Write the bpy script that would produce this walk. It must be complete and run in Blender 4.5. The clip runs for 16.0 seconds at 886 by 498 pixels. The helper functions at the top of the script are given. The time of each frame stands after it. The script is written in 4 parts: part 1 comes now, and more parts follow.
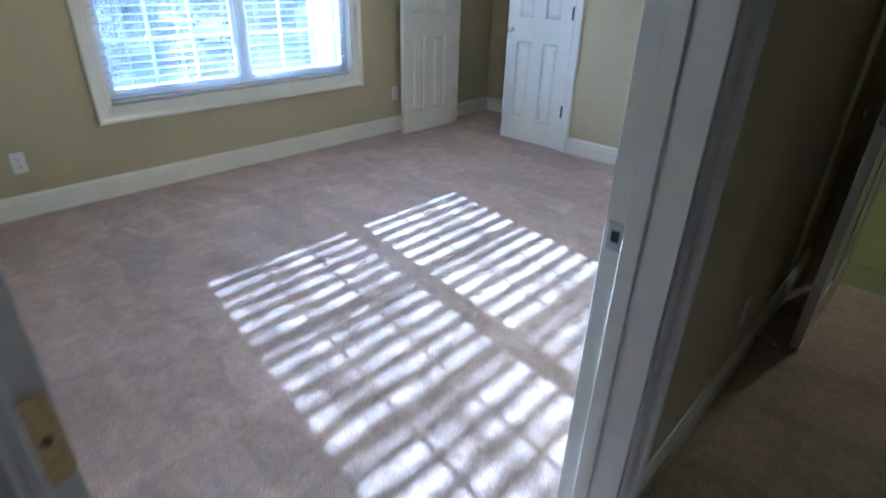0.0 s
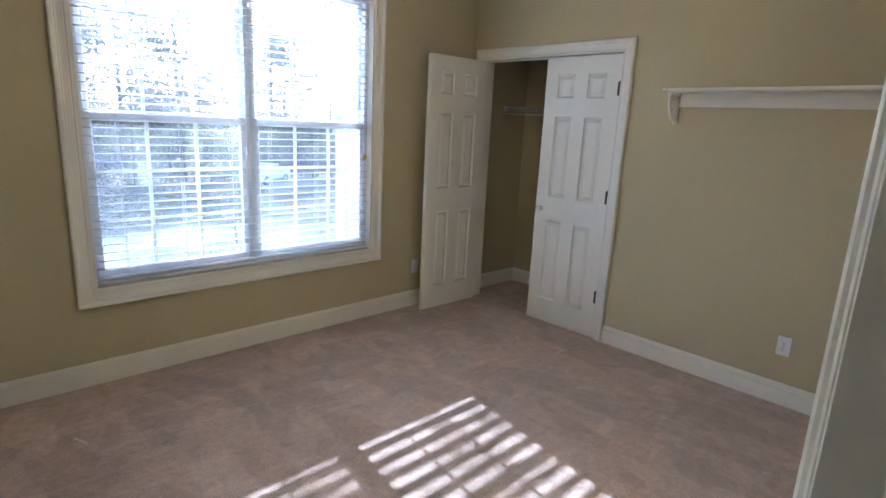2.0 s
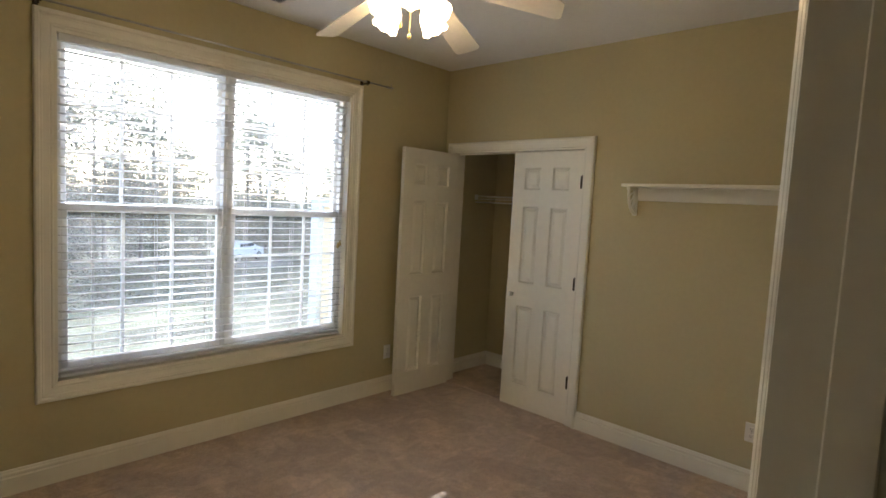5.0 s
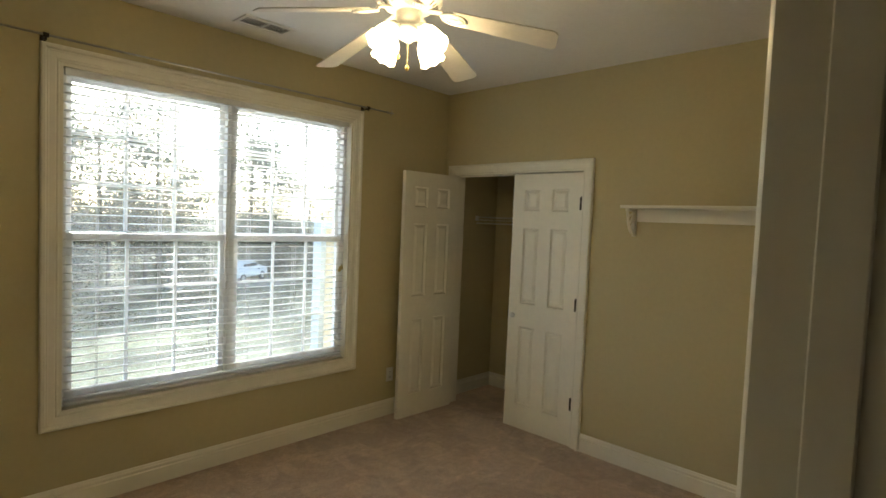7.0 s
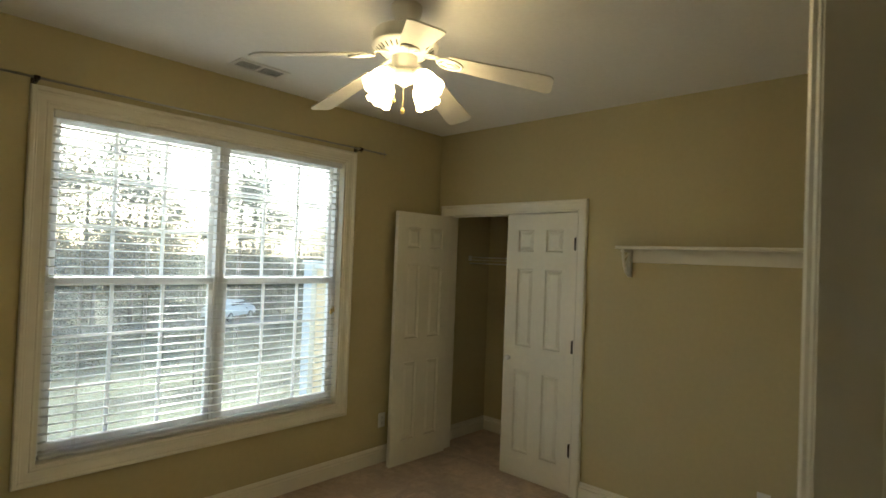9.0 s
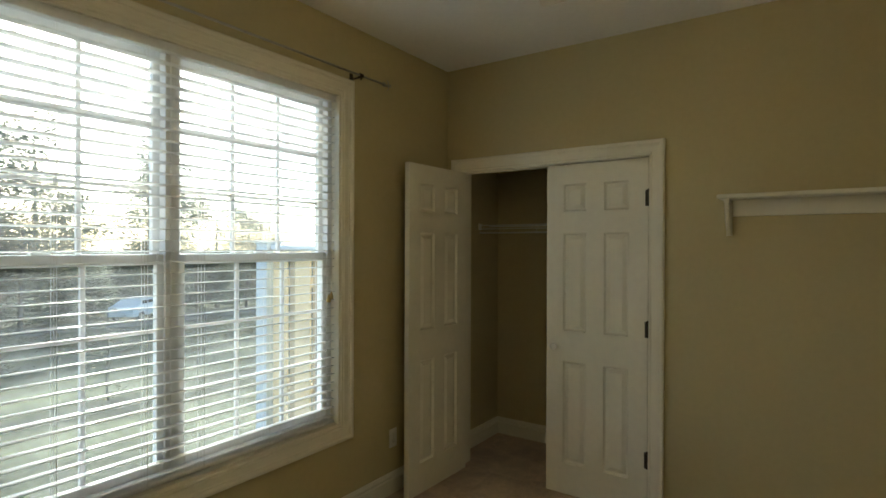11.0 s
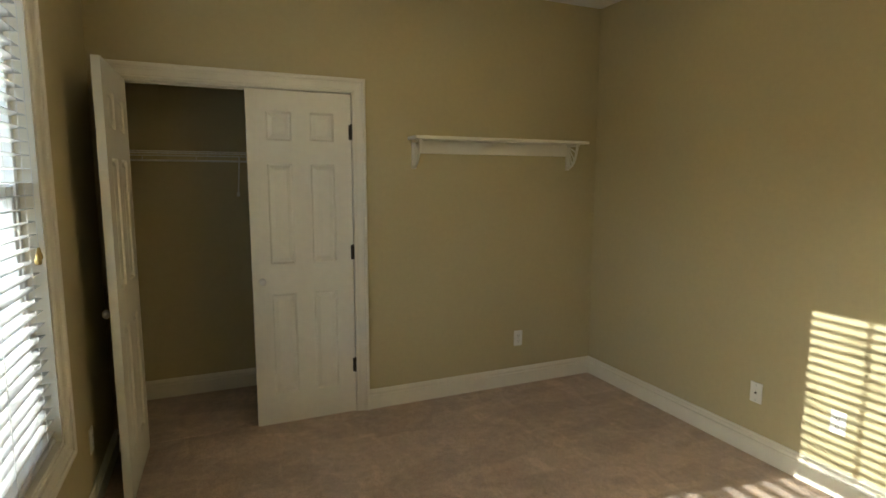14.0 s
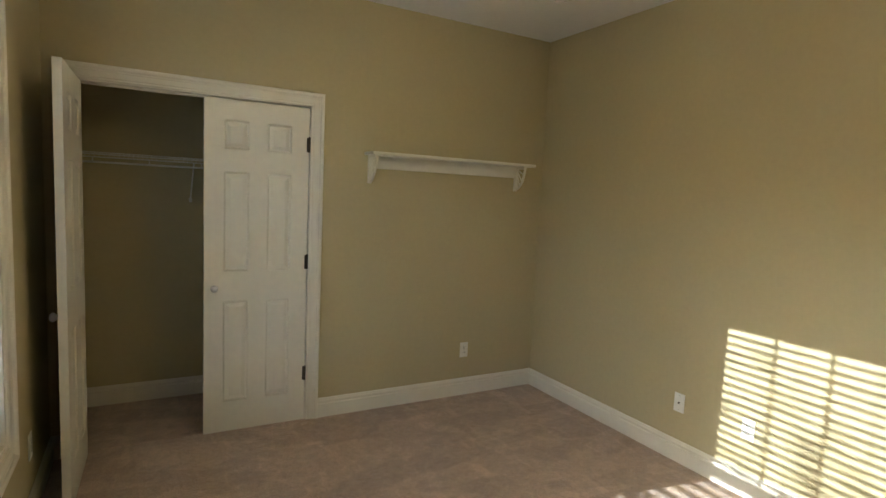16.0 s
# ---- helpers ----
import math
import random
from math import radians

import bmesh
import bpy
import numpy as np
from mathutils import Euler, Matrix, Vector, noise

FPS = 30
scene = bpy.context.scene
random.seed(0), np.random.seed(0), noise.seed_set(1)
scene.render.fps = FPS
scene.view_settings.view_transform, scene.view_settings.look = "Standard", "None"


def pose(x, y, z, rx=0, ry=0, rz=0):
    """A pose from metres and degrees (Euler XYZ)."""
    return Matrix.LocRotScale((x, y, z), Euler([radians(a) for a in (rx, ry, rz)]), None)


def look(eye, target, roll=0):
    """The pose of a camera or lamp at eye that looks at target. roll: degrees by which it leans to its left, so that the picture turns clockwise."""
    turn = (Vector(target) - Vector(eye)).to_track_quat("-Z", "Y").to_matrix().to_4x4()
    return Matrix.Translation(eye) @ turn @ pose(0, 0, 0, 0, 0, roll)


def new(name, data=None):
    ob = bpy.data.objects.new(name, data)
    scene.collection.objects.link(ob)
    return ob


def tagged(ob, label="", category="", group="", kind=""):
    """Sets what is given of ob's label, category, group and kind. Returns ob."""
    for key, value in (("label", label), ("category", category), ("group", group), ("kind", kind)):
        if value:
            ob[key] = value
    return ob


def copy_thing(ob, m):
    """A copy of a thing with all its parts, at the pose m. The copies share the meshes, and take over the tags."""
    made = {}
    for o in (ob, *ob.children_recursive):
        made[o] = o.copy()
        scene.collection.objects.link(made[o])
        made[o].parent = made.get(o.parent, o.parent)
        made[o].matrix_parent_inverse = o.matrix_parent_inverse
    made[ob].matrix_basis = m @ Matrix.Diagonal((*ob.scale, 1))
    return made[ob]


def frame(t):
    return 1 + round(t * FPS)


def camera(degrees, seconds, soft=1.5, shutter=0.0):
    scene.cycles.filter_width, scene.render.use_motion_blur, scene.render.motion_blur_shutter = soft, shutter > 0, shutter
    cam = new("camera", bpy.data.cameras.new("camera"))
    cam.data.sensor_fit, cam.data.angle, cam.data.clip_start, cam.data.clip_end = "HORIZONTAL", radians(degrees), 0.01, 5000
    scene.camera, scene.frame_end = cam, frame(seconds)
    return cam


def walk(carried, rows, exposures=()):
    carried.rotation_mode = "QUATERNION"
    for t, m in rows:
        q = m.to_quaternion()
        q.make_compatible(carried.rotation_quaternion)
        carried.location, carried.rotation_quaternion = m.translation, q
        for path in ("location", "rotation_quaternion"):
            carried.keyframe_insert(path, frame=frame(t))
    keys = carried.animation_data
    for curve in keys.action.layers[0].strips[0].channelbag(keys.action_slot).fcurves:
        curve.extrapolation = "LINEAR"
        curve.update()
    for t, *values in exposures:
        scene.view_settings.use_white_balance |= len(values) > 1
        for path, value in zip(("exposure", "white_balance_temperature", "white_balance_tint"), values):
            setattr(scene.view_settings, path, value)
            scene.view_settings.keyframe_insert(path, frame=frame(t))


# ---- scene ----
cam = camera(78.7, 16.0, 1.5, 0.4)
PATH = [
    (0, (0.119, 0.033, 1.328), (-1.08, 1.348, 0.415), 1.6),
    (0.5, (-0.041, 0.195, 1.397), (-1.245, 1.595, 0.629), 1.4),
    (1, (-0.133, 0.353, 1.465), (-1.417, 1.746, 0.823), 3.7),
    (1.5, (-0.215, 0.45, 1.5), (-1.588, 1.805, 0.971), 2.4),
    (2, (-0.243, 0.467, 1.521), (-1.639, 1.827, 1.073), 2.8),
    (2.5, (-0.245, 0.473, 1.539), (-1.642, 1.848, 1.143), 2.2),
    (3, (-0.229, 0.466, 1.55), (-1.632, 1.852, 1.216), 2.1),
    (3.5, (-0.223, 0.463, 1.565), (-1.621, 1.864, 1.274), 2.5),
    (4, (-0.22, 0.448, 1.576), (-1.606, 1.87, 1.337), 3.1),
    (6.5, (-0.17, 0.429, 1.636), (-1.535, 1.886, 1.52), 2.5),
    (7, (-0.174, 0.429, 1.645), (-1.558, 1.87, 1.543), 2.4),
    (7.5, (-0.186, 0.446, 1.653), (-1.578, 1.879, 1.562), 2.3),
    (8, (-0.188, 0.43, 1.641), (-1.572, 1.872, 1.582), 2.2),
    (8.5, (-0.192, 0.418, 1.651), (-1.571, 1.867, 1.661), 2.2),
    (9, (-0.232, 0.448, 1.672), (-1.594, 1.912, 1.709), 2.2),
    (9.2, (-0.274, 0.476, 1.66), (-1.623, 1.953, 1.696), 1.7),
    (11.3, (-1.705, 0.828, 1.528), (-2.714, 2.555, 1.492), -0.4),
    (11.5, (-1.916, 0.845, 1.527), (-2.767, 2.654, 1.455), 0.1),
    (12, (-2.348, 0.874, 1.559), (-2.724, 2.832, 1.404), -0.1),
    (12.5, (-2.659, 0.948, 1.553), (-2.8, 2.941, 1.483), -0.6),
    (13, (-2.928, 0.928, 1.593), (-2.529, 2.88, 1.418), 1.5),
    (13.5, (-3.003, 0.798, 1.512), (-2.278, 2.658, 1.384), 1.4),
    (14, (-3.012, 0.603, 1.521), (-2.225, 2.424, 1.27), 0.1),
    (14.5, (-3.056, 0.554, 1.518), (-2.152, 2.322, 1.282), 1.1),
    (15, (-3.096, 0.532, 1.528), (-2.135, 2.271, 1.3), 2.3),
    (15.5, (-3.098, 0.498, 1.536), (-2.131, 2.237, 1.325), 2.7),
    (16, (-3.107, 0.5, 1.542), (-2.138, 2.238, 1.343), 2.7),
]
EXPOSURES = [
    (0.0, 3.70, 3950, 9),
    (1.0, 3.52, 4250, 3),
    (2.5, 3.10, 4950, 17),
    (4.0, 2.85, 5600, 15),
    (6.5, 2.68, 6300, 3),
    (9.0, 2.40, 6350, -3),
    (11.5, 2.10, 6350, -4),
    (12.5, 2.10, 6350, -3),
    (13.5, 2.36, 6400, -1),
    (14.5, 2.80, 6100, 2),
    (16.0, 2.90, 5850, 4),
]
walk(cam, [(t, look(eye, target, roll)) for t, eye, target, roll in PATH], EXPOSURES)

# ---- light ----
SUN_TRAVEL = Vector((1.0, -0.169, -0.42)).normalized()
world = bpy.data.worlds.new("sky")
scene.world = world
world.use_nodes = True
wn = world.node_tree.nodes
wl = world.node_tree.links
sky = wn.new("ShaderNodeTexSky")
sky.sky_type = "NISHITA"
sky.sun_disc = False
sky.air_density, sky.dust_density, sky.ozone_density = 0.7, 2.2, 2.2
sky.sun_elevation = math.asin(-SUN_TRAVEL.z)
sky.sun_rotation = math.atan2(-SUN_TRAVEL.x, -SUN_TRAVEL.y)
wn["Background"].inputs["Strength"].default_value = 0.15
wl.new(sky.outputs["Color"], wn["Background"].inputs["Color"])

sun = new("sun", bpy.data.lights.new("sun", "SUN"))
sun.data.energy = 2.0
sun.data.angle = radians(0.42)
sun.data.color = (1.0, 0.975, 0.93)
sun.matrix_world = look((0, 0, 20), Vector((0, 0, 20)) + SUN_TRAVEL)

# ---- materials ----
def material(name, colour, rough=0.5, metal=0.0, grain=0.0, grain_size=0.01, blotch=0.0, blotch_size=0.6,
             bump=0.0, bump_size=0.004, spec=0.5, per_piece=0.0):
    m = bpy.data.materials.new(name)
    m.use_nodes = True
    n, l = m.node_tree.nodes, m.node_tree.links
    b = n["Principled BSDF"]
    b.inputs["Roughness"].default_value = rough
    b.inputs["Metallic"].default_value = metal
    b.inputs["Specular IOR Level"].default_value = spec
    b.inputs["Base Color"].default_value = (*colour, 1)
    geo = n.new("ShaderNodeNewGeometry")
    value = None

    def wave(size, amount, detail):
        t = n.new("ShaderNodeTexNoise")
        t.inputs["Scale"].default_value = 1.0 / size
        t.inputs["Detail"].default_value = detail
        l.new(geo.outputs["Position"], t.inputs["Vector"])
        r = n.new("ShaderNodeMapRange")
        r.inputs[1].default_value, r.inputs[2].default_value = 0.3, 0.7
        r.inputs[3].default_value, r.inputs[4].default_value = 1 - amount, 1 + amount
        l.new(t.outputs[0], r.inputs[0])
        return r.outputs[0]

    waves = []
    if grain:
        waves.append(wave(grain_size, grain, 3))
    if blotch:
        waves.append(wave(blotch_size, blotch, 4))
    if per_piece:
        info = n.new("ShaderNodeObjectInfo")
        r = n.new("ShaderNodeMapRange")
        r.inputs[3].default_value, r.inputs[4].default_value = 1 - per_piece, 1 + per_piece
        l.new(info.outputs["Random"], r.inputs[0])
        waves.append(r.outputs[0])
    for w in waves:
        if value is None:
            value = w
        else:
            mul = n.new("ShaderNodeMath")
            mul.operation = "MULTIPLY"
            l.new(value, mul.inputs[0])
            l.new(w, mul.inputs[1])
            value = mul.outputs[0]
    if value is not None:
        mix = n.new("ShaderNodeVectorMath")
        mix.operation = "SCALE"
        mix.inputs[0].default_value = colour
        l.new(value, mix.inputs["Scale"])
        l.new(mix.outputs[0], b.inputs["Base Color"])
    if bump:
        t = n.new("ShaderNodeTexNoise")
        t.inputs["Scale"].default_value = 1.0 / bump_size
        t.inputs["Detail"].default_value = 3
        l.new(geo.outputs["Position"], t.inputs["Vector"])
        bp = n.new("ShaderNodeBump")
        bp.inputs["Strength"].default_value = bump
        bp.inputs["Distance"].default_value = bump_size * 0.5
        l.new(t.outputs[0], bp.inputs["Height"])
        l.new(bp.outputs[0], b.inputs["Normal"])
    return m


def carpet_material(name, colour):
    """Cut pile: fine tuft relief, brushed patches where the pile lies another way, vacuum strokes."""
    m = bpy.data.materials.new(name)
    m.use_nodes = True
    n, l = m.node_tree.nodes, m.node_tree.links
    b = n["Principled BSDF"]
    b.inputs["Roughness"].default_value = 0.95
    b.inputs["Specular IOR Level"].default_value = 0.1
    b.inputs["Sheen Weight"].default_value = 0.25
    b.inputs["Sheen Roughness"].default_value = 0.6
    geo = n.new("ShaderNodeNewGeometry")

    def noise_at(scale, detail, lo, hi, a, c, stretch=None, distortion=0.0):
        src = geo.outputs["Position"]
        if stretch:
            mp = n.new("ShaderNodeMapping")
            mp.inputs["Scale"].default_value = stretch[:3]
            mp.inputs["Rotation"].default_value = (0, 0, stretch[3])
            l.new(src, mp.inputs["Vector"])
            src = mp.outputs[0]
        t = n.new("ShaderNodeTexNoise")
        t.inputs["Scale"].default_value = scale
        t.inputs["Detail"].default_value = detail
        t.inputs["Distortion"].default_value = distortion
        l.new(src, t.inputs["Vector"])
        r = n.new("ShaderNodeMapRange")
        r.inputs[1].default_value, r.inputs[2].default_value = lo, hi
        r.inputs[3].default_value, r.inputs[4].default_value = a, c
        l.new(t.outputs[0], r.inputs[0])
        return r.outputs[0], t.outputs[0]

    tuft, tuft_raw = noise_at(170, 3, 0.3, 0.7, 0.76, 1.22)
    clump, clump_raw = noise_at(34, 3, 0.32, 0.68, 0.92, 1.08)
    brushed, _ = noise_at(7.0, 4, 0.44, 0.60, 0.945, 1.06, None, 1.4)
    stroke, _ = noise_at(1.6, 2, 0.47, 0.52, 0.91, 1.07, (1.0, 2.6, 1.0, 0.7), 0.3)
    tread, _ = noise_at(2.6, 4, 0.55, 0.60, 1.0, 1.12, (3.2, 0.8, 1.0, -0.5), 0.9)
    broad, _ = noise_at(1.1, 3, 0.35, 0.65, 0.94, 1.05)
    value = tuft
    for w in (clump, brushed, stroke, tread, broad):
        mul = n.new("ShaderNodeMath")
        mul.operation = "MULTIPLY"
        l.new(value, mul.inputs[0])
        l.new(w, mul.inputs[1])
        value = mul.outputs[0]
    mix = n.new("ShaderNodeVectorMath")
    mix.operation = "SCALE"
    mix.inputs[0].default_value = colour
    l.new(value, mix.inputs["Scale"])
    l.new(mix.outputs[0], b.inputs["Base Color"])
    add = n.new("ShaderNodeMath")
    add.operation = "MULTIPLY_ADD"
    add.inputs[1].default_value = 1.6
    l.new(clump_raw, add.inputs[0])
    l.new(tuft_raw, add.inputs[2])
    bp = n.new("ShaderNodeBump")
    bp.inputs["Strength"].default_value = 0.7
    bp.inputs["Distance"].default_value = 0.008
    l.new(add.outputs[0], bp.inputs["Height"])
    l.new(bp.outputs[0], b.inputs["Normal"])
    return m


def pane_material(name, tint=(0.97, 0.985, 0.98)):
    m = bpy.data.materials.new(name)
    m.use_nodes = True
    n, l = m.node_tree.nodes, m.node_tree.links
    n.remove(n["Principled BSDF"])
    t = n.new("ShaderNodeBsdfTransparent")
    t.inputs["Color"].default_value = (*tint, 1)
    g = n.new("ShaderNodeBsdfGlossy")
    g.inputs["Roughness"].default_value = 0.02
    f = n.new("ShaderNodeLayerWeight")
    p = n.new("ShaderNodeMath")
    p.operation = "POWER"
    p.inputs[1].default_value = 5.0
    l.new(f.outputs["Facing"], p.inputs[0])
    q = n.new("ShaderNodeMath")
    q.operation = "MULTIPLY_ADD"
    q.inputs[1].default_value, q.inputs[2].default_value = 0.7, 0.03
    l.new(p.outputs[0], q.inputs[0])
    mix = n.new("ShaderNodeMixShader")
    l.new(q.outputs[0], mix.inputs[0])
    l.new(t.outputs[0], mix.inputs[1])
    l.new(g.outputs[0], mix.inputs[2])
    # a small translucent share, added as a haze veil over the view; it scatters the low sun
    d = n.new("ShaderNodeBsdfTranslucent")
    d.inputs["Color"].default_value = (0.9, 0.93, 0.95, 1)
    veil = n.new("ShaderNodeMixShader")
    veil.inputs[0].default_value = 0.026
    l.new(mix.outputs[0], veil.inputs[1])
    l.new(d.outputs[0], veil.inputs[2])
    l.new(veil.outputs[0], n["Material Output"].inputs["Surface"])
    return m


def shade_material(name, colour, strength):
    """Frosted lamp glass, lit from the bulb inside."""
    m = material(name, (0.9, 0.86, 0.78), 0.35)
    b = m.node_tree.nodes["Principled BSDF"]
    b.inputs["Emission Color"].default_value = (*colour, 1)
    b.inputs["Emission Strength"].default_value = strength
    return m


def leaf_material(name, colour):
    """Thin leaves that let light through from behind."""
    return see_through(material(name, colour, 0.6, grain=0.5, grain_size=0.35, blotch=0.4, blotch_size=1.6, spec=0.3), 0.5)


def see_through(m, share):
    """Lets a share of the light through from behind, scattered."""
    n, l = m.node_tree.nodes, m.node_tree.links
    b = n["Principled BSDF"]
    t = n.new("ShaderNodeBsdfTranslucent")
    l.new(b.inputs["Base Color"].links[0].from_socket, t.inputs["Color"])
    mix = n.new("ShaderNodeMixShader")
    mix.inputs[0].default_value = share
    l.new(b.outputs[0], mix.inputs[1])
    l.new(t.outputs[0], mix.inputs[2])
    l.new(mix.outputs[0], n["Material Output"].inputs["Surface"])
    return m


WALL = material("tan_wall_paint", (0.52, 0.450, 0.262), 0.62, grain=0.02, grain_size=0.03, blotch=0.03, blotch_size=0.9, bump=0.12, bump_size=0.004, spec=0.35)
CEILING = material("ceiling_paint", (0.85, 0.84, 0.82), 0.85, grain=0.02, grain_size=0.02, blotch=0.03, blotch_size=1.2, bump=0.25, bump_size=0.006, spec=0.2)
TRIM = material("white_trim_paint", (0.80, 0.765, 0.655), 0.34, grain=0.015, grain_size=0.05, blotch=0.03, blotch_size=0.35, bump=0.05, bump_size=0.01)
DOOR = material("white_door_paint", (0.80, 0.765, 0.655), 0.38, grain=0.02, grain_size=0.04, blotch=0.03, blotch_size=0.4, bump=0.10, bump_size=0.005)
VINYL = material("white_vinyl", (0.87, 0.875, 0.88), 0.35, grain=0.02, grain_size=0.05, blotch=0.03, blotch_size=0.3)
SLAT = see_through(material("white_blind_slat", (0.89, 0.89, 0.88), 0.27, grain=0.02, grain_size=0.02, blotch=0.03, blotch_size=0.25, per_piece=0.03), 0.48)
CORD = material("white_cord", (0.75, 0.74, 0.71), 0.8, grain=0.1, grain_size=0.003)
CARPET = carpet_material("taupe_carpet", (0.480, 0.354, 0.264))
STEEL = material("brushed_steel", (0.45, 0.44, 0.42), 0.32, metal=1.0, grain=0.1, grain_size=0.01)
DARK_METAL = material("dark_bronze_metal", (0.06, 0.05, 0.04), 0.45, metal=0.8, grain=0.2, grain_size=0.008)
BRASS = material("worn_brass", (0.55, 0.42, 0.17), 0.35, metal=1.0, grain=0.15, grain_size=0.006)
PLASTIC = material("white_plastic", (0.80, 0.79, 0.75), 0.3, grain=0.02, grain_size=0.02)
SLOT = material("dark_slot", (0.03, 0.03, 0.03), 0.7, grain=0.1, grain_size=0.01)
FAN_WHITE = material("white_fan_enamel", (0.78, 0.765, 0.73), 0.32, grain=0.02, grain_size=0.03, blotch=0.02, blotch_size=0.2)
BLADE = material("white_fan_blade", (0.66, 0.63, 0.58), 0.45, grain=0.03, grain_size=0.02, blotch=0.04, blotch_size=0.15)
GLOW = shade_material("lit_frosted_glass", (1.0, 0.74, 0.42), 1.9)
WIRE = material("white_coated_wire", (0.75, 0.75, 0.72), 0.4, grain=0.03, grain_size=0.01)
PANE = pane_material("window_glass")
TILE = material("olive_floor_tile", (0.19, 0.21, 0.085), 0.25, grain=0.04, grain_size=0.03, blotch=0.06, blotch_size=0.3, per_piece=0.05)
GROUT = material("grey_grout", (0.25, 0.24, 0.20), 0.9, grain=0.1, grain_size=0.01)
DUCT = material("grey_sheet_metal", (0.16, 0.16, 0.16), 0.6, metal=0.3, grain=0.1, grain_size=0.02)
# the strong lawn blotches paint tree shadows into the colour
LAWN = material("winter_lawn", (0.078, 0.080, 0.045), 0.95, grain=0.4, grain_size=0.15, blotch=0.75, blotch_size=3.0, bump=0.6, bump_size=0.08, spec=0.1)
GRAVEL = material("pale_gravel_drive", (0.17, 0.145, 0.11), 0.95, grain=0.25, grain_size=0.06, blotch=0.2, blotch_size=1.5, bump=0.4, bump_size=0.03)
LEAF = leaf_material("evergreen_leaves", (0.115, 0.125, 0.092))
DRY_LEAF = leaf_material("dry_autumn_leaves", (0.26, 0.215, 0.14))
BRUSH_LEAF = leaf_material("dull_brush_leaves", (0.13, 0.125, 0.07))
BARK = material("grey_brown_bark", (0.12, 0.095, 0.07), 0.95, grain=0.35, grain_size=0.04, blotch=0.25, blotch_size=0.4, bump=0.6, bump_size=0.03)
BOARD = material("cream_painted_board", (0.74, 0.58, 0.35), 0.7, grain=0.05, grain_size=0.03, blotch=0.08, blotch_size=0.4, bump=0.15, bump_size=0.01, per_piece=0.06)
# darker tan puts the shade of the fence recesses into the colour
BATTEN = material("shaded_recessed_board", (0.44, 0.33, 0.20), 0.75, grain=0.08, grain_size=0.03, blotch=0.12, blotch_size=0.4, bump=0.15, bump_size=0.01, per_piece=0.08)
POST_PAINT = material("pale_blue_white_post", (0.62, 0.68, 0.74), 0.6, grain=0.04, grain_size=0.03, blotch=0.05, blotch_size=0.3)
CAR_PAINT = material("white_car_paint", (0.70, 0.67, 0.62), 0.5, grain=0.01, grain_size=0.1, blotch=0.02, blotch_size=0.5)
RUBBER = material("black_rubber", (0.02, 0.02, 0.02), 0.8, grain=0.1, grain_size=0.02)
CAR_GLASS = material("dark_car_glass", (0.02, 0.025, 0.03), 0.08, grain=0.05, grain_size=0.2)
SIDING = material("cream_siding", (0.60, 0.52, 0.38), 0.7, grain=0.04, grain_size=0.05, blotch=0.06, blotch_size=0.8)


# ---- mesh tools ----
def part(name, bm, mat, parent=None, label="", smooth=False):
    """Links a bmesh as one mesh object, under a thing or a part."""
    me = bpy.data.meshes.new(name)
    bmesh.ops.recalc_face_normals(bm, faces=bm.faces[:])
    bm.to_mesh(me)
    bm.free()
    me.materials.append(mat)
    if smooth:
        for p in me.polygons:
            p.use_smooth = True
    ob = new(name, me)
    if parent is not None:
        ob.parent = parent
    if label:
        tagged(ob, label)
    return ob


def thing(name, m, label, category, group="", kind=""):
    ob = new(name)
    ob.empty_display_size = 0.1
    ob.matrix_world = m
    return tagged(ob, label, category, group, kind)


def structure(name, bm, mat, label, category, smooth=False):
    return tagged(part(name, bm, mat, None, "", smooth), label, category, "", "structure")


def bm_box(*boxes, bevel=0.0, segments=1):
    """One bmesh of boxes (x0, x1, y0, y1, z0, z1)."""
    bm = bmesh.new()
    for x0, x1, y0, y1, z0, z1 in boxes:
        v = [bm.verts.new((x, y, z)) for z in (z0, z1) for x, y in ((x0, y0), (x1, y0), (x1, y1), (x0, y1))]
        for f in ((0, 3, 2, 1), (4, 5, 6, 7), (0, 1, 5, 4), (1, 2, 6, 5), (2, 3, 7, 6), (3, 0, 4, 7)):
            bm.faces.new([v[i] for i in f])
    if bevel:
        bmesh.ops.bevel(bm, geom=bm.edges[:], offset=bevel, segments=segments, affect="EDGES", profile=0.5)
    return bm


def add_tube(bm, pts, r, sides=8, r_end=None, caps=True):
    """A round bar through the points, added to bm."""
    pts = [Vector(p) for p in pts]
    rings = []
    for i, p in enumerate(pts):
        d = (pts[min(i + 1, len(pts) - 1)] - pts[max(i - 1, 0)]).normalized()
        a = d.orthogonal().normalized() if i == 0 else (a - d * a.dot(d)).normalized()
        c = d.cross(a)
        rr = r if r_end is None else r + (r_end - r) * i / (len(pts) - 1)
        rings.append([bm.verts.new(p + rr * (math.cos(k * math.tau / sides) * a + math.sin(k * math.tau / sides) * c)) for k in range(sides)])
    for q, s in zip(rings, rings[1:]):
        for k in range(sides):
            bm.faces.new((q[k], q[(k + 1) % sides], s[(k + 1) % sides], s[k]))
    if caps:
        bm.faces.new(rings[0][::-1])
        bm.faces.new(rings[-1])
    return bm


def bm_tube(pts, r, sides=8, r_end=None):
    return add_tube(bmesh.new(), pts, r, sides, r_end)


